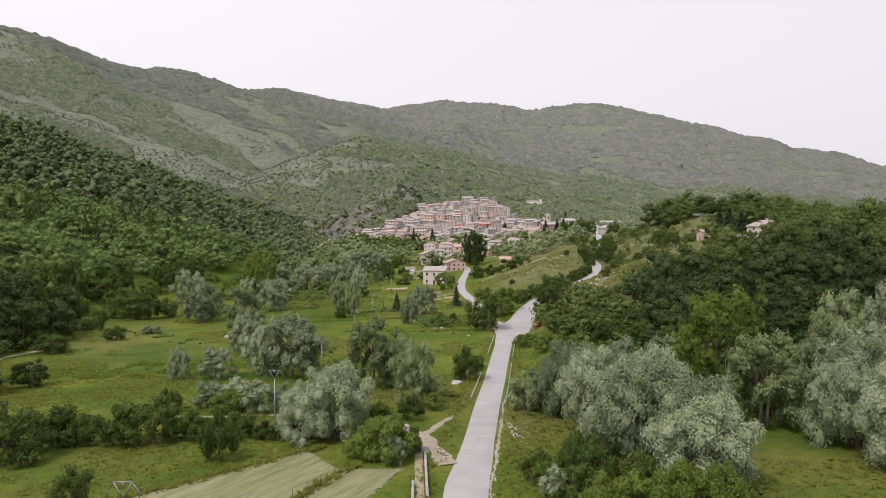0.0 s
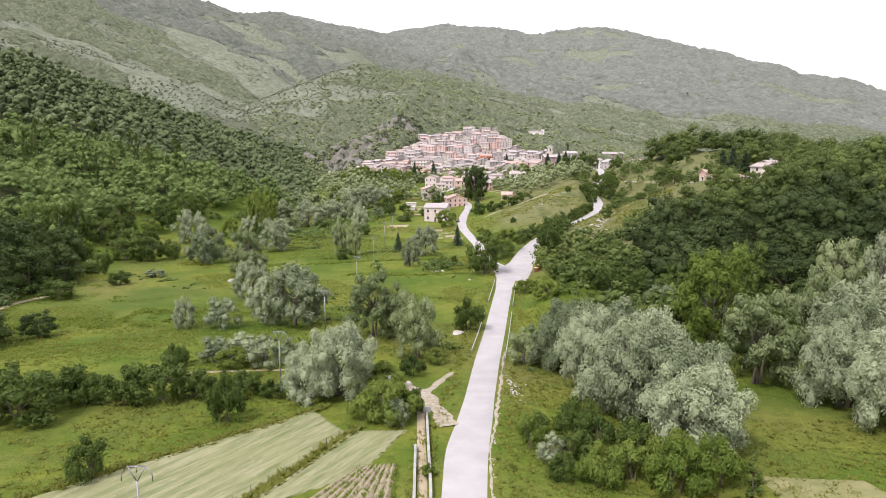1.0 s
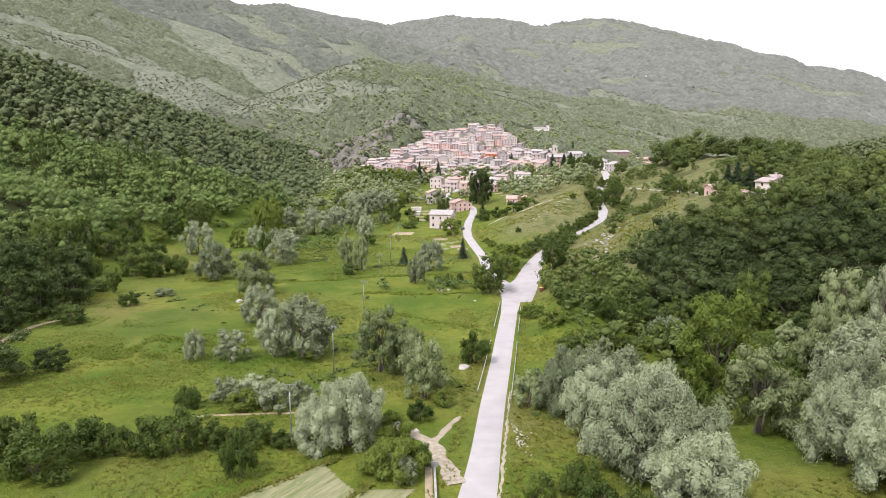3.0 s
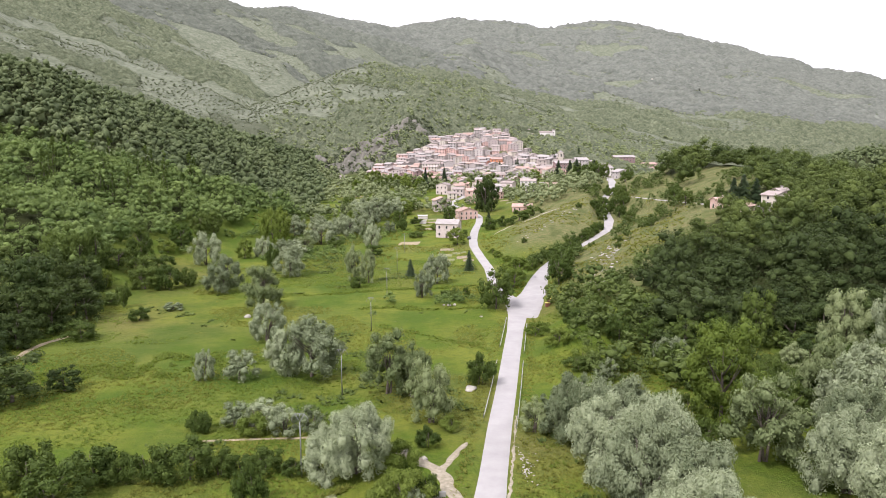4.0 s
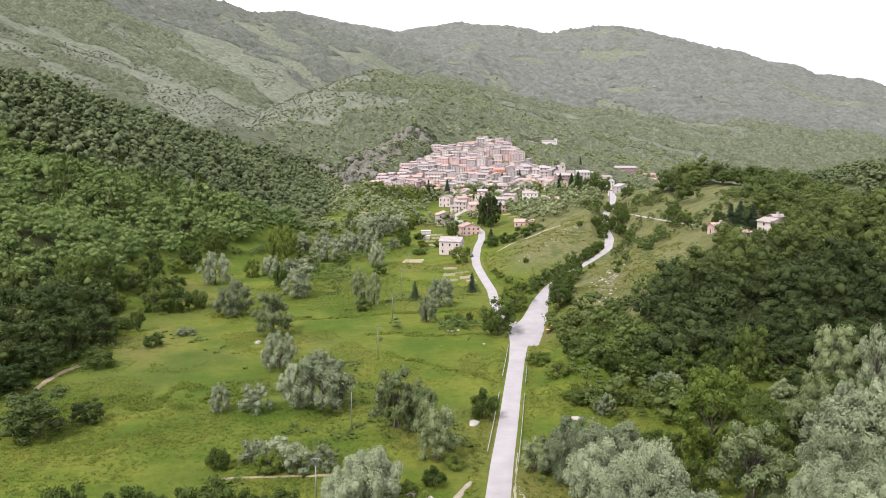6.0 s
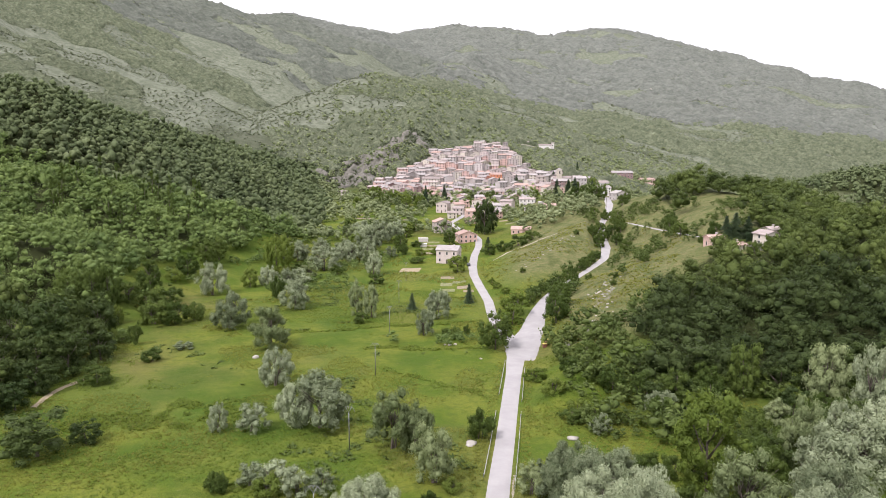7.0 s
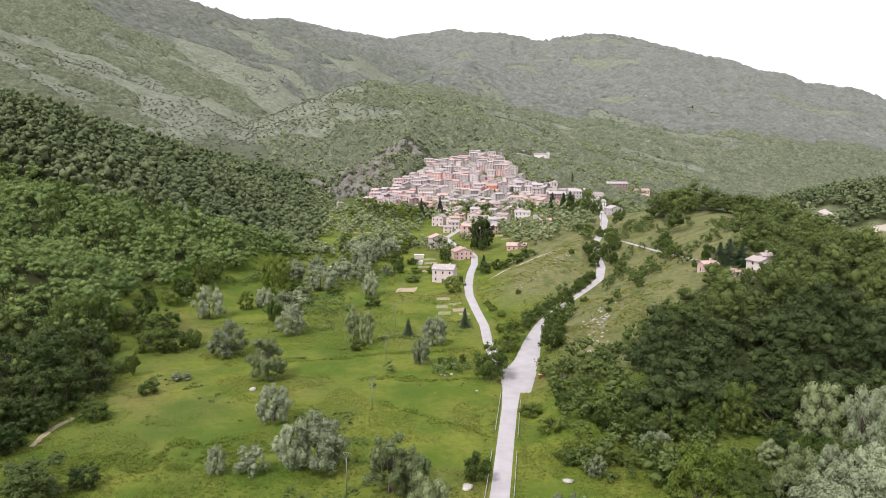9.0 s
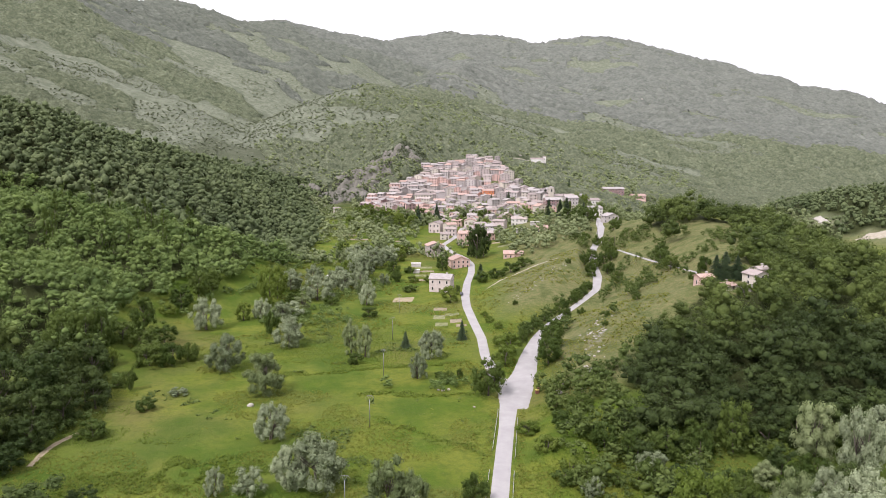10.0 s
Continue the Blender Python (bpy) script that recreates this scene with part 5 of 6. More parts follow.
def window_mesh(w, h, shutters):
    key = ("window", round(w, 2), round(h, 2), shutters)
    if key not in HOUSE_CACHE:
        bm = bmesh.new()
        box(bm, -w / 2 - 0.08, w / 2 + 0.08, -0.05, 0.05, -0.08, 0)
        box(bm, -w / 2 - 0.08, w / 2 + 0.08, -0.05, 0.05, h, h + 0.08)
        for s in (-1, 1):
            box(bm, min(s * w / 2, s * (w / 2 + 0.08)), max(s * w / 2, s * (w / 2 + 0.08)), -0.05, 0.05, 0, h)
        frame_me = bm_mesh("window_frame", bm, WALLS["white"])
        bm = bmesh.new()
        box(bm, -w / 2, w / 2, -0.02, 0.03, 0, h)
        HOUSE_CACHE[key] = frame_me, bm_mesh("pane", bm, M_DARK)
    return HOUSE_CACHE[key]


def far_window(h):
    key = ("far", round(h, 1))
    if key not in HOUSE_CACHE:
        bm = bmesh.new()
        box(bm, -0.5, 0.5, -0.04, 0.03, 0, round(h, 1))
        HOUSE_CACHE[key] = bm_mesh("window", bm, M_DARK)
    return HOUSE_CACHE[key]


HOMES = []


def house(x, y, w, d, h, rot=0.0, wall="cream", roof=None, cols=3, floors=2, ridge="x", pitch=0.36, z=None, label="", name="house", sides=True, chimney=True, group="", rows_z=None):
    """A plastered house: walls, pitched roof, windows, door and chimney."""
    c, s = math.cos(radians(rot)), math.sin(radians(rot))
    if z is None:
        z = min(float(height(x + c * a - s * b, y + s * a + c * b)) for a in (-w / 2, w / 2) for b in (-d / 2, d / 2))
    e = tagged(new(name), label or "plastered village house with tiled roof", "house", group)
    HOMES.append(e)
    e.matrix_basis = pose(x, y, z, 0, 0, rot)
    span = d if ridge == "x" else w
    rise = span / 2 * pitch
    bm = bmesh.new()
    ring = [(-w / 2, -d / 2), (w / 2, -d / 2), (w / 2, d / 2), (-w / 2, d / 2)]
    lo = [bm.verts.new((*p, -3.0)) for p in ring]
    hi = [bm.verts.new((*p, h)) for p in ring]
    if ridge == "x":
        r = [bm.verts.new((-w / 2, 0, h + rise)), bm.verts.new((w / 2, 0, h + rise))]
        bm.faces.new((lo[0], lo[1], hi[1], hi[0]))
        bm.faces.new((lo[2], lo[3], hi[3], hi[2]))
        bm.faces.new((lo[1], lo[2], hi[2], r[1], hi[1]))
        bm.faces.new((lo[3], lo[0], hi[0], r[0], hi[3]))
    else:
        r = [bm.verts.new((0, -d / 2, h + rise)), bm.verts.new((0, d / 2, h + rise))]
        bm.faces.new((lo[1], lo[2], hi[2], hi[1]))
        bm.faces.new((lo[3], lo[0], hi[0], hi[3]))
        bm.faces.new((lo[0], lo[1], hi[1], r[0], hi[0]))
        bm.faces.new((lo[2], lo[3], hi[3], r[1], hi[2]))
    part("wall", bm_mesh("wall", bm, WALLS[wall]), e)
    # roof slabs with eaves
    o, th = 0.45, 0.22
    length = (w if ridge == "x" else d) / 2 + o
    half = span / 2 + o
    drop = o * pitch
    prof = [(-half, h - drop), (0, h + rise), (half, h - drop), (half, h - drop + th), (0, h + rise + th), (-half, h - drop + th)]
    bm = bmesh.new()
    ends = []
    for sgn in (-1, 1):
        ends.append([bm.verts.new((sgn * length, p, q + 0.03) if ridge == "x" else (p, sgn * length, q + 0.03)) for p, q in prof])
    for k in range(6):
        bm.faces.new((ends[0][k], ends[0][(k + 1) % 6], ends[1][(k + 1) % 6], ends[1][k]))
    for q in ends:
        bm.faces.new((q[0], q[1], q[4], q[5]))
        bm.faces.new((q[1], q[2], q[3], q[4]))
    bmesh.ops.recalc_face_normals(bm, faces=bm.faces)
    part("roof", bm_mesh("roof", bm, roof or M_TILE), e)
    fh = h / floors
    wf, wp = window_mesh(0.95, min(1.5, fh * 0.52), False)
    faces = [(0, -d / 2, w, 0, cols)]
    if sides:
        faces += [(-w / 2, 0, d, -90, max(1, int(d / 3.6))), (w / 2, 0, d, 90, max(1, int(d / 3.6)))]
    for fx, fy, fw, turn, n in faces:
        for fl in range(floors):
            for k in range(n):
                off = (k + 0.5) / n * fw - fw / 2
                if turn == 0 and fl == 0 and k == n // 2:
                    continue
                m = pose(fx, fy, fl * fh + fh * 0.30, 0, 0, turn) @ pose(off, -0.02, 0)
                wo = part("window", wf if sides else far_window(min(1.5, fh * 0.52)), e, m)
                if sides:
                    part("pane", wp, wo)
    key = ("door", 0)
    if key not in HOUSE_CACHE:
        bm = bmesh.new()
        box(bm, -0.55, 0.55, -0.06, 0.04, -0.3, 2.1)
        HOUSE_CACHE[key] = bm_mesh("door", bm, M_BARK)
    part("door", HOUSE_CACHE[key], e, pose((cols // 2 + 0.5) / cols * w - w / 2, -d / 2, 0.1))
    if chimney:
        key = ("chimney", 0)
        if key not in HOUSE_CACHE:
            bm = bmesh.new()
            box(bm, -0.35, 0.35, -0.35, 0.35, -0.8, 1.0)
            box(bm, -0.45, 0.45, -0.45, 0.45, 1.0, 1.14)
            HOUSE_CACHE[key] = bm_mesh("chimney", bm, WALLS["grey"])
        part("chimney", HOUSE_CACHE[key], e, pose(w * 0.22, d * 0.12, h + rise * (0.75 if ridge == "x" else 0.5)))
    return e


# the village on its hill
VILLAGE_SPOTS = [(48, 808, 12), (-27, 796, 14), (110, 716, 17), (103, 672, 12), (117, 650, 11), (66, 622, 12), (126, 600, 10)]
rng_v = random.Random(77)
vy = 645.0
while vy < 1085:
    vx = -100 + rng_v.uniform(0, 8)
    while vx < 155:
        w = rng_v.uniform(6.5, 13)
        x, y = vx + w / 2, vy + rng_v.uniform(-5.5, 5.5)
        dense = 0.92 if y > 765 or x > 85 else 0.6
        if y < 1050 and bool(village_area(np.array(x), np.array(y))) and rng_v.random() < dense and all(math.hypot(x - a, y - b) > r for a, b, r in VILLAGE_SPOTS):
            floors = rng_v.choice((2, 3, 3, 3, 4))
            house(x, y, w, rng_v.uniform(7, 10), floors * rng_v.uniform(2.4, 3.0), rng_v.gauss((x - 40) * 0.2, 30), rng_v.choice(("maroon", "salmon", "salmon", "pale_pink") if x < -35 and y < 800 else ("pale_pink", "pale_pink", "stone", "cream", "stone", "grey", "stone", "grey", "cream", "salmon")),
                  rng_v.choice((M_TILE, M_TILE, M_TILE, M_TILE, M_TILE_GREY, M_TILE_GREY, M_TILE_RED)), max(2, int(w / 3.6)), floors, rng_v.choice("xxy"), sides=False, chimney=rng_v.random() < 0.6, group="village houses")
        vx += w + rng_v.choice((-0.4, 0.5, 1.5, 4.5))
    vy += rng_v.uniform(13.5, 16.5)

# houses strung down the road below the old village
rng_l = random.Random(31)
lower = [(-9, 480), (13, 524), (-2, 552), (33, 575), (3, 574), (45, 463), (36, 602), (-4, 610), (66, 622), (48, 808), (20, 468)]
while len(lower) < 38:
    y = rng_l.uniform(545, 735)
    x = rng_l.uniform(-6 - 0.10 * (y - 545), 36 + 0.32 * (y - 545))
    if all(math.hypot(x - a, y - b) > 12.5 for a, b in lower) and float(along(np.array(x), np.array(y), LEFT)[0]) > 7 and not bool(village_area(np.array(x), np.array(y))):
        lower.append((x, y))
        w = rng_l.uniform(8, 12)
        house(x, y, w, rng_l.uniform(7.5, 9.5), rng_l.choice((5.4, 6.2, 8.0)), rng_l.gauss(8, 25), rng_l.choice(("pale_pink", "cream", "salmon", "white", "grey", "stone")), rng_l.choice((M_TILE, M_TILE, M_TILE_RED, M_TILE_GREY)), max(2, int(w / 3.4)), 2, rng_l.choice("xxy"), sides=False, chimney=rng_l.random() < 0.6, group="village houses")
    else:
        rng_l.random()
house(48, 808, 13, 11, 10.5, 4, "orange", M_TILE_RED, 4, 3, label="bright orange three-storey house in the village")
house(-27, 796, 20, 11, 12, -4, "cream", M_TILE, 6, 4, label="long cream apartment house with rows of balconies")
house(103, 672, 15, 11, 11, 6, "maroon", M_TILE_GREY, 6, 4, label="large maroon apartment block below the church")
house(117, 650, 12, 11, 13, 8, "grey", M_TILE_GREY, 4, 4, label="tall grey-pink apartment house")
house(66, 622, 14, 10, 6.5, -12, "white", M_TILE, 4, 2, label="wide white two-storey house with low roof")
house(129, 603, 13, 10, 7, 14, "white", M_TILE_GREY, 4, 3, label="white house at the upper road")
house(158, 742, 13, 11, 8, 10, "white", M_TILE, 4, 2, label="white two-storey house at the village edge")
house(143, 762, 14, 9, 6, 4, "cream", M_TILE_GREY, 4, 2, label="long low cream house at the village edge")
house(205, 850, 26, 12, 12, 4, "maroon", M_TILE_GREY, 7, 4, label="dark red apartment block above the upper road")
house(238, 856, 18, 11, 7.5, 6, "salmon", M_TILE_RED, 5, 2, label="wide pink house at the forest edge")
house(272, 884, 9, 8, 5, 0, "white", M_TILE, 3, 2, label="small white house at the forest edge")
house(127, 532, 11, 9, 5.5, 20, "grey", M_TILE_GREY, 3, 2, "y", label="grey gabled house beside the upper road")
house(-3.8, 376, 12, 11, 7.4, -12, "pale_pink", M_TILE_GREY, 3, 2, label="square two-storey pinkish house with shallow grey roof")
house(-9.5, 480, 12, 11, 7.6, 12, "pale_pink", M_TILE_RED, 3, 3, "y", label="pale pink gabled house with red roof")
house(7, 440, 12, 11, 5.4, 14, "salmon", M_TILE_RED, 4, 2, "y", label="low salmon pink house with red roof beside the road")
house(13, 524, 10, 9, 9.5, 10, "salmon", M_TILE_RED, 3, 3, label="tall salmon pink house with red roof")
house(-2.5, 552, 7, 7, 4.6, 5, "cream", M_TILE, 2, 2, label="small cream house with tiled roof")
house(33, 575, 9, 9, 8.5, 10, "grey", M_TILE_GREY, 3, 3, label="grey house among the trees")
house(45, 463, 13, 9, 3.6, -8, "salmon", M_TILE_RED, 4, 1, label="low villa with red hipped roof on the slope")
house(75, 540, 9, 8, 4.5, -5, "salmon", M_TILE_RED, 3, 2, label="salmon house on the slope below the village")
house(119.5, 259, 7, 7, 4.4, 18, "cream", M_TILE, 3, 2, "y", label="pale farmhouse in the wood on the hill")
house(123.5, 264, 5, 5, 5.6, 18, "cream", M_TILE, 2, 2, label="taller wing of the pale farmhouse", name="farmhouse_wing")
house(113.5, 252.5, 7, 4, 2.0, 12, "grey", M_TILE_GREY, 2, 1, label="low grey lean-to below the farmhouse", name="lean_to", chimney=False)
house(106, 254.5, 6, 5, 2.4, 25, "cream", M_TILE_RED, 2, 1, label="low shed with orange tiled roof")
house(101.5, 265, 6, 5, 4.4, 10, "salmon", M_TILE_RED, 2, 1, label="small red house on the hill")
house(-120, 738, 9, 8, 5, -10, "cream", M_TILE, 3, 2, label="lone house at the edge of the village")

# willows and garden trees on the flat below the village
rng_f = random.Random(53)
stood = []
while len(stood) < 22:
    y = rng_f.uniform(378, 505)
    x = rng_f.uniform(-66 - 0.1 * (y - 378), -28)
    if all(math.hypot(x - a, y - b) > 9 for a, b in stood) and not (-26 < x < -5 and 395 < y < 445):
        stood.append((x, y))
        s = rng_f.uniform(6, 11)
        tree(rng_f.choice(("willow", "willow_grey", "willow_grey", "broadleaf", "deep")), x, y, s, s * rng_f.uniform(0.9, 1.3))

# trees in the gardens of the lower village
rng_g = random.Random(12)
planted = 0
while planted < 70:
    x, y = rng_g.uniform(-95, 160), rng_g.uniform(600, 800)
    clear = min(math.hypot(x - o.matrix_basis.translation.x, y - o.matrix_basis.translation.y) for o in HOMES) > 8.5
    if not clear or (y > 770 and x > -60 and rng_g.random() < 0.7) or min(float(along(np.array(x), np.array(y), r)[0]) for r in (LEFT, RIGHT)) < 6:
        planted += 0.05
        continue
    kind = rng_g.choice(("deep", "deep", "broadleaf", "broadleaf", "fir", "willow_grey"))
    s = rng_g.uniform(6, 12)
    tree(kind, x, y, s * (1.3 if kind == "fir" else 1.0), s * (0.6 if kind == "fir" else 1.0))
    planted += 1


# ---- church, chapel and ruin ----
def church(x, y, rot):
    e = house(x, y, 22, 11, 8, rot, "white", M_TILE, 5, 1, label="white village church with a square bell tower", name="church", sides=False, chimney=False)
    bm = bmesh.new()
    box(bm, -2.2, 2.2, -2.2, 2.2, -3, 16.5)
    box(bm, -2.45, 2.45, -2.45, 2.45, 11.2, 11.6)
    box(bm, -2.5, 2.5, -2.5, 2.5, 16.5, 17.0)
    tower = part("bell_tower", bm_mesh("bell_tower", bm, WALLS["cream"]), e, pose(-5.5, -6.2, 0))
    bm = bmesh.new()
    base = [bm.verts.new(p) for p in ((-2.4, -2.4, 17), (2.4, -2.4, 17), (2.4, 2.4, 17), (-2.4, 2.4, 17))]
    tip = bm.verts.new((0, 0, 18.8))
    for k in range(4):
        bm.faces.new((base[k], base[(k + 1) % 4], tip))
    bm.faces.new(base[::-1])
    part("spire", bm_mesh("spire", bm, M_TILE_GREY), tower)
    # solid dark slabs for the belfry openings, inner shade put into the colour
    for turn in (0, 90, 180, 270):
        bm = bmesh.new()
        box(bm, -0.6, 0.6, -2.25, -2.1, 12.6, 15.4)
        part("belfry_opening", bm_mesh("belfry_opening", bm, M_DARK), tower, pose(0, 0, 0, 0, 0, turn))
    return e


church(112, 716, 8)
house(143, 1096, 20, 10, 9, -8, "white", M_TILE, 3, 1, label="white hillside chapel above the village", name="chapel", chimney=False, sides=False)
house(155, 1098, 5, 5, 12, -8, "white", M_TILE, 1, 2, label="small white bell gable tower of the chapel", name="chapel_tower", chimney=False, sides=False)
house(118, 1125, 5, 5, 5, 10, "stone", M_TILE, 1, 1, label="small stone hut beside the chapel track", name="hut", chimney=False, sides=False)
bm = bmesh.new()
box(bm, -2.6, 2.6, -2.6, 2.6, -6, 13, 0.2)
box(bm, -2.7, 0.5, -2.7, -1.2, 12, 15, 0.2)
tagged(new("ruined_tower", bm_mesh("ruined_tower", bm, M_ROCK)), "ruined pale stone watchtower on the mountain shoulder", "tower").matrix_basis = pose(599, 2150, float(height(599, 2150)))
ribbon("chapel_track", [(92, 1085), (105, 1095), (118, 1108), (132, 1112), (140, 1106)], [3] * 5, 0.5, M_GRAVEL, "white gravel track to the chapel", "track", 4)
ribbon("hill_track", [(130, 990), (165, 1010), (196, 1035)], [3] * 3, 0.5, M_GRAVEL, "pale hillside track above the village", "track", 4)
house(226, 822, 21, 11, 6, -4, "cream", M_TILE_RED, 5, 2, label="wide cream house with pale red roof", sides=False)
house(119, 622, 10, 9, 5, 5, "cream", M_TILE, 4, 2, label="cream house with flat pale roof", sides=False)
house(90, 690, 11, 9, 8, 8, "grey", M_TILE, 4, 3, label="grey three-storey house by the fir trees", sides=False)
house(3, 574, 9, 8, 6, -10, "pale_pink", M_TILE, 3, 2, label="pale pink house among garden trees", sides=False)
house(36, 602, 9, 8, 6, 15, "cream", M_TILE, 3, 2, label="cream cottage among garden trees", sides=False)
house(-30, 690, 10, 9, 8, 5, "salmon", M_TILE_RED, 3, 3, label="salmon house at the foot of the village", sides=False)
house(-4, 610, 9, 9, 7, 8, "grey", M_TILE, 3, 2, label="grey house beside the village road", sides=False)

# a thin mast on the rocks above the village's edge
bm = bmesh.new()
tube(bm, [(0, 0, 0), (0.4, 0, 11)], [0.5, 0.4], 6)
box(bm, -1.1, 1.6, -0.5, 0.5, 10.8, 14.0, 0.1)
tagged(new("water_tower", bm_mesh("water_tower", bm, M_CONCRETE)), "slender concrete water tower at the village edge", "water tower").matrix_basis = pose(-98, 812, float(height(-98, 812)))


# ---- poles of the power line ----
def pole_thing():
    e = tagged(new("power_pole"), "grey steel power pole with a forked top in the meadow", "power pole", "power poles across the meadow")
    bm = bmesh.new()
    tube(bm, [(0, 0, -0.3), (0, 0, 4), (0, 0, 8.1)], [0.12, 0.10, 0.07], 8)
    part("post", bm_mesh("post", bm, M_STEEL, True), e)
    for s in (-1, 1):
        bm = bmesh.new()
        tube(bm, [(0, 0, 8.0), (s * 0.65, 0, 9.2)], [0.06, 0.05], 6)
        part("fork_arm", bm_mesh("fork_arm", bm, M_STEEL, True), e)
        bm = bmesh.new()
        tube(bm, [(s * 0.65, 0, 9.2), (s * 1.15, 0, 8.55), (s * 1.15, 0, 8.1)], [0.05, 0.045, 0.06], 6)
        part("insulator_arm", bm_mesh("insulator_arm", bm, M_STEEL, True), e)
    bm = bmesh.new()
    tube(bm, [(-0.7, 0, 9.2), (0.7, 0, 9.2)], [0.055, 0.055], 6)
    part("crossbeam", bm_mesh("crossbeam", bm, M_STEEL, True), e)
    bm = bmesh.new()
    tube(bm, [(0, 0, 9.2), (0, 0, 8.75)], [0.05, 0.06], 6)
    part("insulator", bm_mesh("insulator", bm, M_STEEL, True), e)
    return e


first_pole = pole_thing()
first_pole.matrix_basis = pose(-22.3, 90.4, float(height(-22.3, 90.4)))
for x, y, h in [(-22.6, 48, 0.99), (-22.5, 127, 1.0), (-22.8, 177, 1.0), (-23.1, 223.5, 1.02), (-23.7, 272, 1.05), (-24.2, 322, 1.0)]:
    copy_thing(first_pole, pose(x, y, float(height(x, y))) @ Matrix.Diagonal((h, h, h, 1)))
for x, y, h in [(104, 470, 11), (99, 402, 9)]:
    bm = bmesh.new()
    tube(bm, [(0, 0, -0.3), (0, 0, h)], [0.15, 0.09], 8)
    box(bm, -0.7, 0.7, -0.05, 0.05, h - 0.5, h - 0.38)
    tagged(new("utility_pole", bm_mesh("utility_pole", bm, M_BARK)), "weathered wooden utility pole beside the road", "utility pole").matrix_basis = pose(x, y, float(height(x, y)))


# ---- along the main road ----
def offset_path(path, o, y0, y1, step):
    """Places beside a path, at the offset o to its right."""
    out = []
    for (xa, ya, za), (xb, yb, zb) in zip(path, path[1:]):
        n = max(1, int(math.dist((xa, ya), (xb, yb)) / step))
        for k in range(n):
            f = k / n
            t = Vector((xb - xa, yb - ya)).normalized()
            x, y = xa + f * (xb - xa) + t.y * o, ya + f * (yb - ya) - t.x * o
            if y0 <= y <= y1:
                out.append((x, y))
    return out


def guard_rail(o, y0, y1, label):
    pts = offset_path(MAIN, o, y0, y1, 2.0)
    e = tagged(new("guard_rail"), label, "guard rail", "guard rails along the road")
    x0, yy0 = pts[0]
    e.matrix_basis = pose(x0, yy0, float(height(x0, yy0)))
    rel = [(x - x0, y - yy0, float(height(x, y)) - float(height(x0, yy0))) for x, y in pts]
    bm = bmesh.new()
    rows = []
    for x, y, z in rel:
        rows.append([bm.verts.new((x + dx, y, z + dz)) for dx, dz in ((0.0, 0.45), (0.06, 0.53), (0.0, 0.60), (0.06, 0.67), (0.0, 0.76), (-0.05, 0.76), (-0.05, 0.45))])
    for a, b in zip(rows, rows[1:]):
        for k in range(7):
            bm.faces.new((a[k], a[(k + 1) % 7], b[(k + 1) % 7], b[k]))
    part("beam", bm_mesh("beam", bm, M_RAIL), e)
    bm = bmesh.new()
    box(bm, -0.06, 0.06, -0.05, 0.05, -0.3, 0.78)
    me = bm_mesh("post", bm, M_STEEL)
    for x, y, z in rel[::2]:
        part("post", me, e, pose(x - 0.1, y, z))
    return e


M_RAIL = plain("pale_zinc_rail", (0.36, 0.36, 0.35), (0.54, 0.54, 0.53), 2.0, 0.5, 0.05, 0.5, 0.2)
guard_rail(-2.95, 113, 150, "pale galvanised guard rail on the meadow side of the road")
guard_rail(-2.95, 160, 192, "pale galvanised guard rail before the road fork")
guard_rail(2.95, 109, 150, "pale galvanised guard rail on the willow side of the road")
guard_rail(2.95, 156, 184, "pale guard rail near the fork")

# verges: white gravel and curb stones
def stone(x, y, r, seed, flat=0.5, label="pale limestone boulder lying in the grass", group="", material=None, rough=0.16):
    rng = np.random.default_rng(seed)
    v, t = ICO[2]
    v = v * (1 + rough * rng.standard_normal((len(v), 1))) * [r, r * rng.uniform(0.6, 1), r * flat]
    ob = tagged(new("boulder", mesh_from("boulder", v, t, material or M_ROCK)), label, "boulder", group)
    ob.matrix_basis = pose(x, y, float(height(x, y)) + r * flat * 0.35, 0, 0, seed * 37)
    return ob


rng_v0 = random.Random(41)
verge = offset_path(MAIN, 2.6, 56, 118, 3)
ribbon("verge_gravel", verge, [0.3] * 6 + [0.5] * (len(verge) - 11) + [0.3] * 5, 0.03, M_TRACK, "white gravel verge along the road", "verge", 0.5, 0.22, 3)
for i in range(60):
    x, y = rng_v0.choice(verge)
    stone(x + rng_v0.gauss(0.15, 0.22), y + rng_v0.uniform(-1.5, 1.5), rng_v0.uniform(0.05, 0.14), 700 + i, 0.5, "small white stone on the road verge", "verge stones")
ribbon("spur_bank", [(20.9, 371), (28, 382), (35.5, 393), (44.4, 399), (53.7, 404), (66, 405)], [0.8, 1.6, 2.2, 1.8, 1.6, 0.8], 0.12, M_GRAVEL, "stony pale bank along the top of the spur", "bank", 1.2, 0.7, 9)
ribbon("side_track", [(0.9, 79.5), (0.0, 82), (-1.2, 86), (-2.4, 90), (-3.6, 93.5), (-6, 96), (-9, 98.2)], [3.4, 2.6, 2.0, 2.4, 3.0, 2.8, 1.8], 0.12, M_TRACK, "rutted white gravel track to the stream", "track", 0.8, 0.5, 5)
ribbon("side_track_branch", [(-2.8, 92), (-1.2, 97), (0.4, 101), (1.2, 103)], [1.6, 1.2, 1.0, 0.6], 0.11, M_TRACK, "gravel branch of the side track", "track", 0.8, 0.4, 6)
ribbon("meadow_track", [(-41, 103), (-34, 104.2), (-28, 104.4), (-20, 105)], [1.2, 1.0, 1.0, 0.8], 0.10, M_EARTH, "faint earth track across the meadow", "track", 1.0, 0.2, 7)
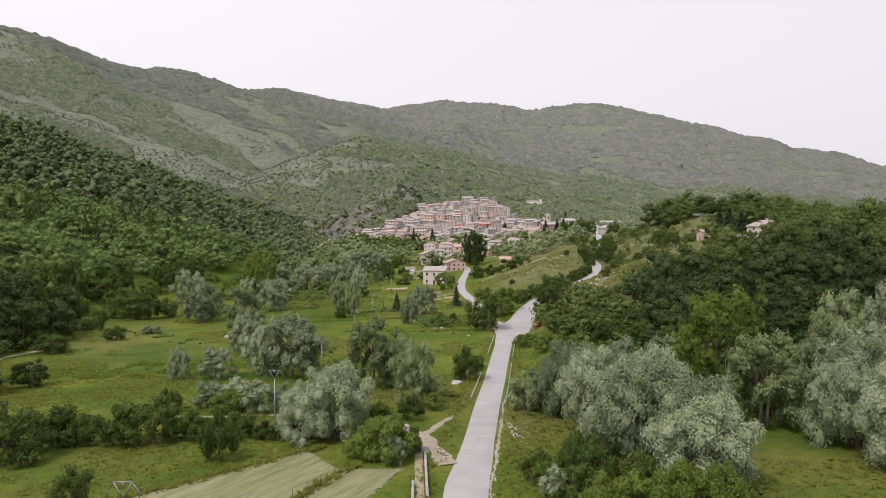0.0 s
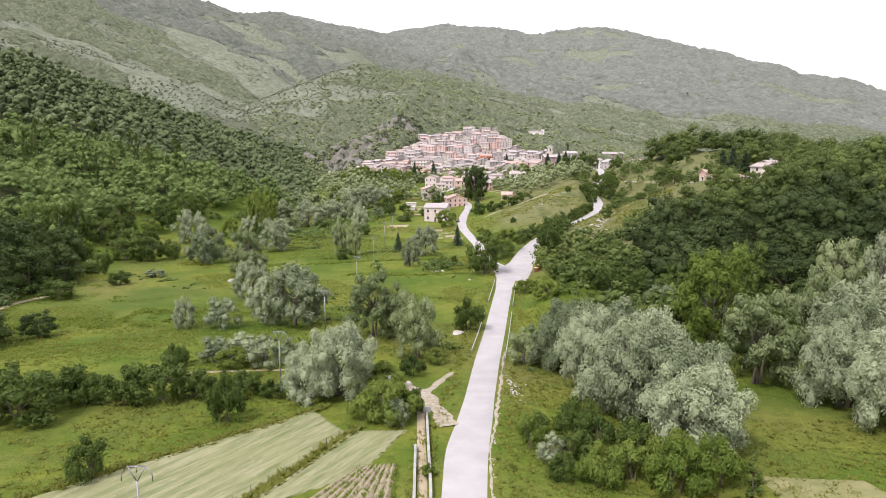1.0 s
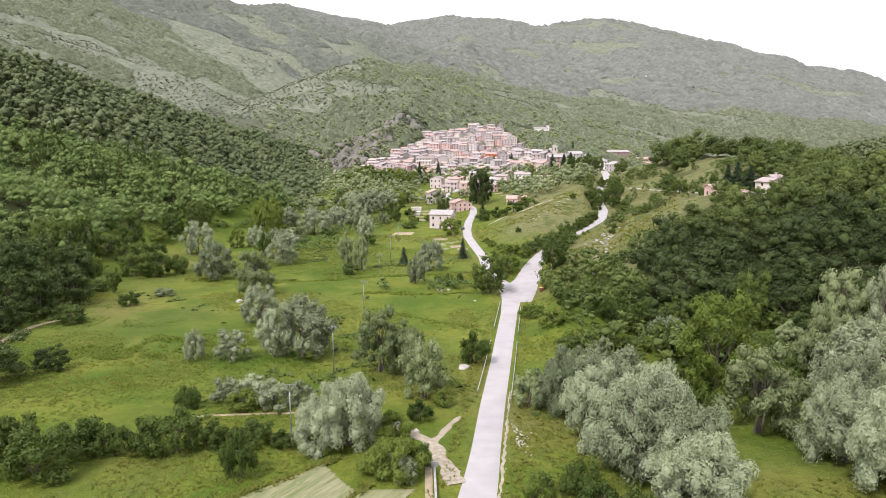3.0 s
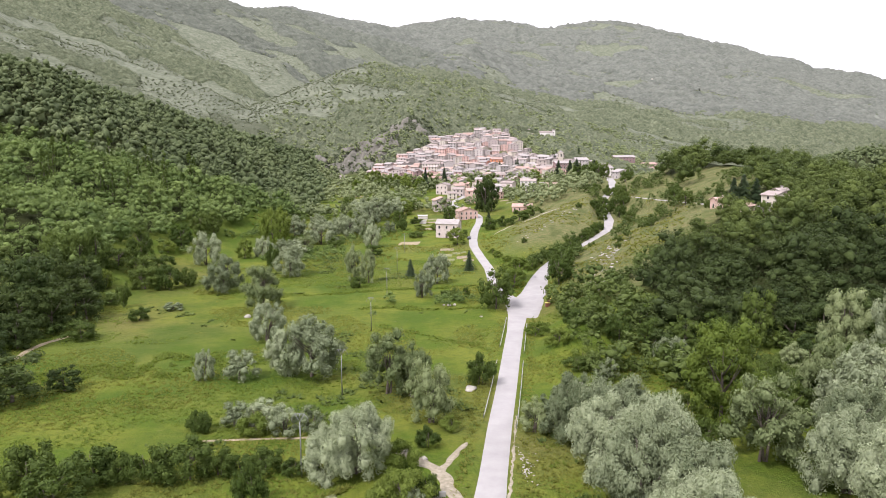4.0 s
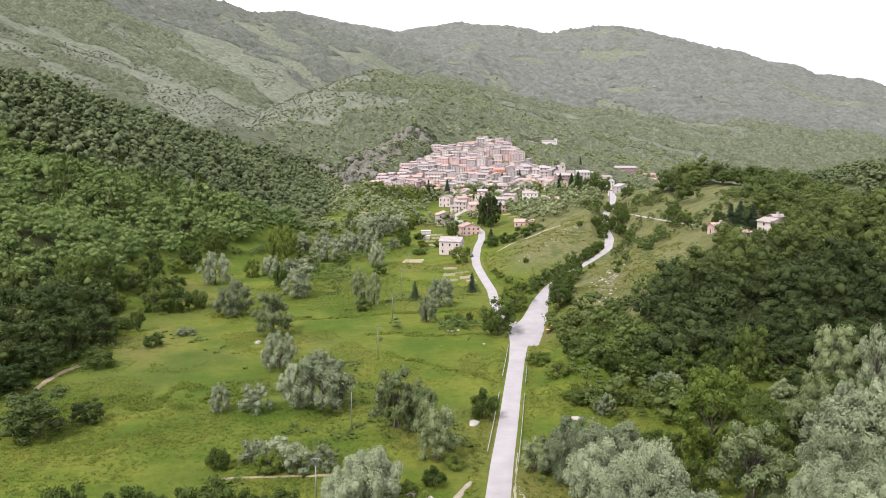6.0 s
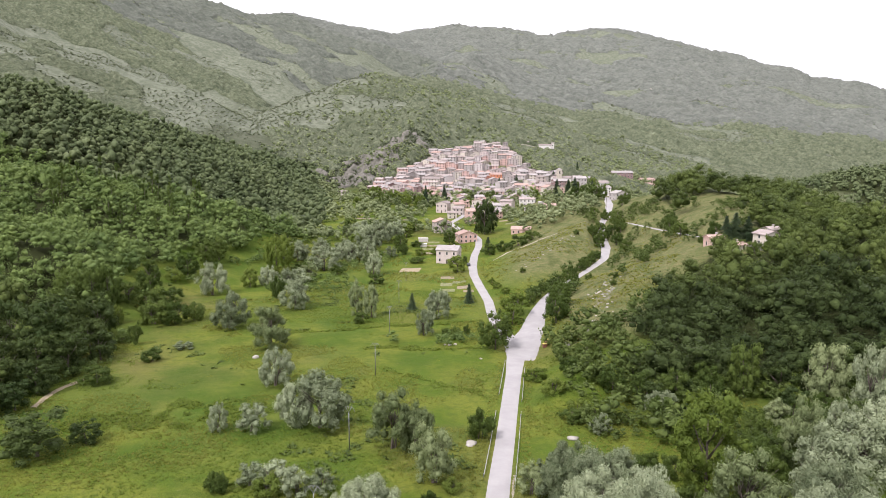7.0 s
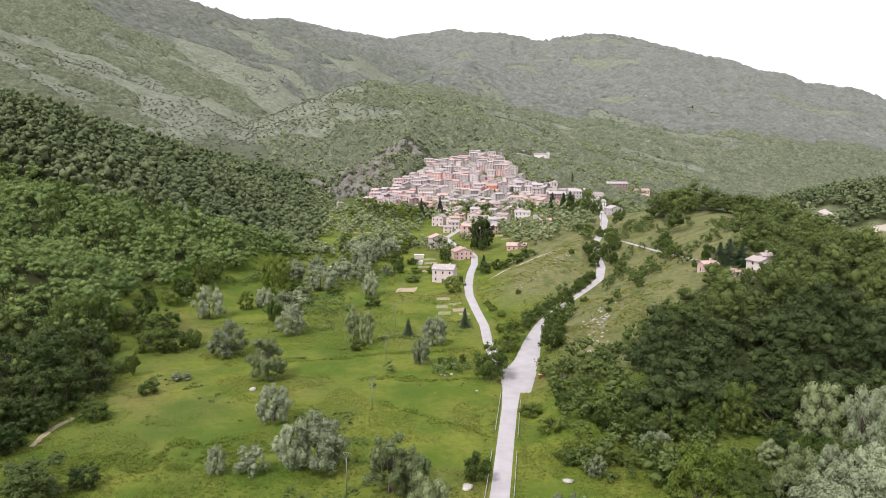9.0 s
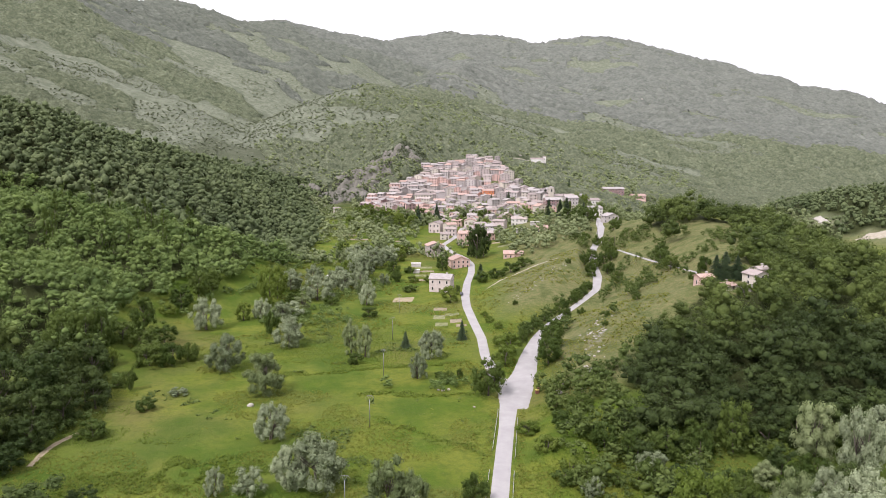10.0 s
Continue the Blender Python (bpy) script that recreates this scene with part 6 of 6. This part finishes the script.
ribbon("west_path", [(-102, 150), (-103.2, 158), (-103.2, 165), (-101, 172)], [1.6, 2.0, 2.2, 1.6], 0.14, M_EARTH, "pale earth path at the wood's edge", "path", 1.0, 0.25, 8)


for i, (x, y, r, fl) in enumerate([(2.5, 130.9, 1.7, 0.2), (-60.7, 193.3, 1.0, 0.6), (33, 198, 1.6, 0.5), (36.5, 203, 1.2, 0.5), (-6.8, 97, 0.6, 0.7), (-8.2, 98.8, 0.7, 0.7), (-5.2, 96.3, 0.5, 0.8), (-9.2, 97, 0.5, 0.8), (-2.4, 208.5, 0.7, 0.6), (-0.6, 209.5, 0.6, 0.6), (-4.0, 209, 0.5, 0.6), (7, 193.5, 0.5, 0.5), (24.5, 134, 1.2, 0.4)]):
    stone(x, y, r, 90 + i, fl)
rng_r = random.Random(8)
for i in range(46):
    f = rng_r.random()
    y = 194 + f * 66
    stone(40 + 0.28 * (y - 190) + rng_r.gauss(0, 2.4), y, rng_r.uniform(0.2, 0.6), 200 + i, 0.55, "white limestone outcrop on the grassy slope", "limestone outcrops")
for i in range(22):
    stone(52.5 + rng_r.gauss(0, 2.2), 239.5 + rng_r.gauss(0, 2.6), rng_r.uniform(0.25, 0.65), 300 + i, 0.35, "white limestone outcrop on the grassy slope", "limestone outcrops")
for i in range(40):
    f = rng_r.random()
    stone(28 + 40 * f + rng_r.gauss(0, 1.5), 322 + 62 * f + rng_r.gauss(0, 2), rng_r.uniform(0.2, 0.65), 400 + i, 0.4, "white limestone outcrop on the grassy spur", "limestone outcrops")
for i in range(70):
    stone(9.0 + abs(rng_r.gauss(0, 0.9)), 95 + rng_r.gauss(0, 3.6), rng_r.uniform(0.06, 0.20), 500 + i, 0.5, "small white stone on the road verge", "verge stones")

# ---- concrete ditch beside the road ----
def wall_along(name, pts, half, top, material, label):
    bm = bmesh.new()
    rows = []
    for k, (x, y) in enumerate(pts):
        a, b = pts[max(k - 1, 0)], pts[min(k + 1, len(pts) - 1)]
        t = Vector((b[0] - a[0], b[1] - a[1])).normalized()
        z = float(height(x, y))
        rows.append([bm.verts.new((x + s * t.y * half, y - s * t.x * half, zz)) for s, zz in ((-1, z - 0.4), (-1, z + top), (1, z + top), (1, z - 0.4))])
    for a, b in zip(rows, rows[1:]):
        for k in range(4):
            bm.faces.new((a[k], a[(k + 1) % 4], b[(k + 1) % 4], b[k]))
    bm.faces.new(rows[0])
    bm.faces.new(rows[-1][::-1])
    bmesh.ops.recalc_face_normals(bm, faces=bm.faces)
    return tagged(new(name, bm_mesh(name, bm, material)), label, "wall")


ribbon("ditch_bed", [(-2.0, 52), (-2.2, 62), (-2.6, 72), (-2.95, 80), (-3.1, 84)], [1.3] * 5, 0.05, M_EARTH, "brown silted bed of the concrete ditch", "ditch", 1.5)
wall_along("ditch_wall", [(-2.65, 52), (-2.85, 58), (-3.05, 65), (-3.3, 72.5)], 0.14, 0.55, M_CONCRETE, "low pale concrete ditch wall on the field side")
wall_along("ditch_wall", [(-1.2, 52), (-1.4, 62), (-1.85, 72), (-2.3, 83)], 0.14, 0.60, M_CONCRETE, "low pale concrete ditch wall beside the road")
wall_along("culvert_head", [(-3.6, 84.2), (-1.9, 84.6)], 0.2, 0.7, M_CONCRETE, "small concrete culvert head under the bushes")

# ---- mown fields ----
quad_patch("mown_field", [(-44, 56), (-21, 56.5), (-11.4, 77.2), (-16.6, 85.4)], 40, 50, 0.09, M_HAY, "freshly mown hay field with pale swaths", "field", 0.35, 11, lambda u, v: 0.05 * math.sin(u * 75))
quad_patch("mown_field_east", [(-19.6, 56.5), (-8.4, 66.5), (-4.4, 78.2), (-10.6, 78.0)], 30, 40, 0.09, M_HAY, "mown hay field beside the ditch", "field", 0.35, 12, lambda u, v: 0.05 * math.sin(u * 60))
quad_patch("vegetable_plot", [(-15.2, 56), (-4.8, 56), (-5.1, 68.6), (-8.9, 68.3)], 44, 30, 0.12, M_SOIL, "ploughed plot with rows of young plants", "field", 0.1, 13, lambda u, v: 0.10 * math.sin(u * 2 * math.pi * 9))
quad_patch("mown_field_willows", [(30, 54), (44, 54), (41, 64.5), (31, 65.5)], 24, 24, 0.09, M_DRY, "yellowed mown grass below the willows", "field", 0.3, 14)
quad_patch("allotment", [(-30, 345), (-19, 347), (-18, 360), (-29, 358)], 12, 10, 0.18, M_EARTH, "pale grey gravelled plot in the allotments", "plot", 0.2, 15)
for i, (x, y, w, d) in enumerate([(3.2, 305, 6, 7), (1.5, 318, 7, 5), (-16, 400, 14, 5), (-14, 412, 14, 5), (-15, 424, 13, 5), (-16, 436, 12, 5), (5.5, 296, 5, 4), (-4.6, 313, 6, 8), (-4.2, 330, 7, 6), (-3.4, 299, 6, 7), (-72, 548, 16, 7), (-58, 566, 18, 6), (-84, 572, 14, 7), (-62, 596, 18, 8), (-36, 540, 12, 7), (44, 505, 14, 7), (40, 528, 12, 6)]):
    quad_patch(f"garden_bed_{i + 1}", [(x - w / 2, y - d / 2), (x + w / 2, y - d / 2), (x + w / 2, y + d / 2), (x - w / 2, y + d / 2)], 14, 12, 0.18, M_SOIL if i % 2 == 0 else M_HAY, "tilled garden bed near the houses", "garden bed", 0.2, 20 + i, lambda u, v: 0.12 * math.sin(v * 40))
# rows of young plants on the plot and the grown strip between the fields
tufts("crop_rows", lambda x, y: (x > -14.6 + (y - 56) * 0.46) & (x < -4.9) & (np.abs(((x + 15.2 - (y - 56) * 0.5) / (10.4 - (y - 56) * 0.53) * 9) % 1 - 0.5) > 0.28), -16, -4, 56, 68.5, 0.22, 0.3, L_REED, "rows of young crop plants", 81, 0.3)
tufts("field_strip", lambda x, y: np.abs((x + 20.3) - (y - 56.5) * 0.445) < 0.75, -22, -9, 55, 79, 0.3, 0.4, L_GRASS, "strip of uncut grass between the mown fields", 82, 0.5)
tufts("field_edge", lambda x, y: np.abs((x + 44.4) - (y - 56) * 0.945) < 0.9, -46, -14, 55, 87, 0.35, 0.4, L_GRASS, "uncut grass along the field's edge", 83, 0.5)
tufts("verge_grass", lambda x, y: (along(x, y, MAIN)[0] > 3.2) & (along(x, y, MAIN)[0] < 5.4), -8, 26, 52, 190, 0.9, 0.35, L_GRASS, "grass along the road's verges", 84, 0.5)
fence = tagged(new("field_fence"), "row of thin weathered fence posts between the fields", "fence")
fence.matrix_basis = pose(-20.4, 57, 0)
bm = bmesh.new()
tube(bm, [(0, 0, -0.2), (0.03, 0.02, 1.05)], [0.045, 0.035], 6)
post_me = bm_mesh("fence_post", bm, M_BARK)
for k in range(9):
    y = 57 + 2.3 * k
    x = -20.4 + (y - 57) * 0.445
    part("fence_post", post_me, fence, pose(x + 20.4, y - 57, float(height(x, y)), 0, (k * 37 % 9) - 4, 0))


# ---- vehicle, bins, sheds ----
def wheel_mesh(r, w):
    bm = bmesh.new()
    bmesh.ops.create_cone(bm, cap_ends=True, segments=16, radius1=r, radius2=r, depth=w, matrix=Matrix.Rotation(radians(90), 4, "Y"))
    return bm


def car(x, y, rot):
    e = tagged(new("car"), "small dark grey hatchback parked at the roadside", "car")
    e.matrix_basis = pose(x, y, float(height(x, y)) + 0.2, 0, 0, rot)
    bm = bmesh.new()
    prof = [(-2.0, 0.35), (-2.0, 0.85), (-1.15, 0.95), (-0.55, 1.42), (1.1, 1.45), (1.85, 1.0), (1.95, 0.35)]
    sides = [[bm.verts.new((s * (0.82 if z < 1.2 else 0.68), p, z)) for p, z in prof] for s in (-1, 1)]
    for k in range(len(prof)):
        bm.faces.new((sides[0][k], sides[0][(k + 1) % len(prof)], sides[1][(k + 1) % len(prof)], sides[1][k]))
    bm.faces.new(sides[0][::-1])
    bm.faces.new(sides[1])
    bmesh.ops.recalc_face_normals(bm, faces=bm.faces)
    bmesh.ops.bevel(bm, geom=bm.edges[:], offset=0.05, segments=2, affect="EDGES")
    part("body", bm_mesh("body", bm, M_CAR, True), e)
    for s in (-1, 1):
        bm = bmesh.new()
        box(bm, s * 0.76 - 0.03, s * 0.76 + 0.03, -0.5, 1.05, 0.98, 1.34, 0.02)
        part("side_window", bm_mesh("side_window", bm, M_DARK), e)
        for yy in (-1.25, 1.25):
            bm = wheel_mesh(0.31, 0.2)
            tyre = part("wheel", bm_mesh("wheel", bm, M_DARK), e, pose(s * 0.74, yy, 0.31))
            bm = wheel_mesh(0.18, 0.22)
            part("rim", bm_mesh("rim", bm, M_STEEL), tyre)
    bm = bmesh.new()
    box(bm, -0.6, 0.6, -0.02, 0.02, 0, 0.5, 0.01)
    part("windscreen", bm_mesh("windscreen", bm, M_DARK), e, pose(0, -0.92, 1.0, -52))
    return e


M_CAR = plain("grey_car_paint", (0.06, 0.065, 0.075), (0.09, 0.095, 0.10), 2, 0.3, 0.0, 0.6, 0.3)
M_BIN = plain("brown_plastic", (0.16, 0.07, 0.05), (0.24, 0.11, 0.08), 3, 0.6, 0.05)
M_YELLOW = plain("yellow_plastic", (0.60, 0.48, 0.10), (0.70, 0.58, 0.20), 3, 0.6, 0.05)
car(7.0, 360, -5)
for i, (x, y, lid) in enumerate([(27.6, 205.0, M_YELLOW), (28.4, 206.6, M_BIN), (28.9, 208.2, M_YELLOW)]):
    e = tagged(new("waste_bin"), "brown roadside waste bin with " + ("yellow" if lid is M_YELLOW else "brown") + " lid", "waste bin", "waste bins at the fork")
    e.matrix_basis = pose(x, y, float(height(x, y)), 0, 0, 15)
    bm = bmesh.new()
    box(bm, -0.6, 0.6, -0.5, 0.5, 0.12, 1.25, 0.06)
    part("body", bm_mesh("body", bm, M_BIN), e)
    bm = bmesh.new()
    box(bm, -0.64, 0.64, -0.54, 0.54, 1.25, 1.42, 0.06)
    part("lid", bm_mesh("lid", bm, lid), e)
for x, y, w, d, h, rot in [(-21, 440, 6, 4, 2.2, 5), (-20, 420, 4, 3, 2.0, 0), (-118, 700, 8, 4, 2.4, 10), (62, 560, 10, 5, 2.6, 0), (76, 590, 8, 4, 2.4, 5), (-70, 400, 5, 4, 2.2, 0)]:
    e = tagged(new("shed"), "small white shed with a low pale roof", "shed", "garden sheds")
    e.matrix_basis = pose(x, y, float(height(x, y)), 0, 0, rot)
    bm = bmesh.new()
    box(bm, -w / 2, w / 2, -d / 2, d / 2, -0.6, h)
    part("wall", bm_mesh("wall", bm, WALLS["grey"]), e)
    bm = bmesh.new()
    box(bm, -w / 2 - 0.3, w / 2 + 0.3, -d / 2 - 0.3, d / 2 + 0.3, h, h + 0.15)
    part("roof", bm_mesh("roof", bm, WALLS["white"]), e)
quad_patch("quarry", [(331, 596), (338, 600), (340, 623), (331, 618)], 14, 14, 0.6, M_ROCK, "bare white quarry face on the far hill", "quarry", 1.5, 40)
quad_patch("river_gravel", [(334, 553), (357, 548), (366, 563), (347, 562)], 14, 10, 0.7, M_GRAVEL, "white gravel bank beyond the hill", "gravel bank", 2.0, 41)

# limestone crags above the village: a flank broken into ledges and steep faces
gx, gy = np.meshgrid(np.arange(-190, 5, 1.7), np.arange(825, 1125, 1.7))
jog = np.random.default_rng(17)
cx, cy = gx.ravel() + jog.uniform(-0.5, 0.5, gx.size), gy.ravel() + jog.uniform(-0.5, 0.5, gx.size)
bare = crag_zone(cx, cy) - 0.1 + 0.8 * smooth_noise(cx, cy, 11, 74)
ledge = (height(cx, cy) + 7 * smooth_noise(cx, cy, 16, 75) + 3.5 * smooth_noise(cx, cy, 6, 76)) / 10.0
step = ledge - np.floor(ledge)
lift = 10.0 * (np.clip((step - 0.72) / 0.2, 0, 1) - step + 0.5) + 1.6 * smooth_noise(cx, cy, 4, 77) + jog.normal(0, 0.45, cx.size)
cz = height(cx, cy) + 1.5 + lift * np.clip(bare * 1.6, 0, 1) - 12 * np.clip(0.25 - bare, 0, 1)
nx = gx.shape[1]
k = (np.arange(gx.shape[0] - 1)[:, None] * nx + np.arange(nx - 1)).ravel()
k = k[np.maximum(bare[k], bare[k + nx + 1]) > -0.1]
used, inverse = np.unique(np.concatenate([np.stack([k, k + 1, k + nx + 1], 1), np.stack([k, k + nx + 1, k + nx], 1)]), return_inverse=True)
tagged(new("crag", mesh_from("crag", np.stack([cx, cy, cz], 1)[used], inverse.reshape(-1, 3), M_CRAG)), "grey limestone crags with ledges above the village", "crag", kind="stuff")
for i in range(9):
    tagged(stone(-180 + 2.2 * i + rng_r.gauss(0, 2), 852 + 2 * i + rng_r.gauss(0, 4), rng_r.uniform(4, 7), 690 + i, 1.2, "pale limestone cliff in the gorge", "limestone crags", M_CRAG, 0.14), category="crag")
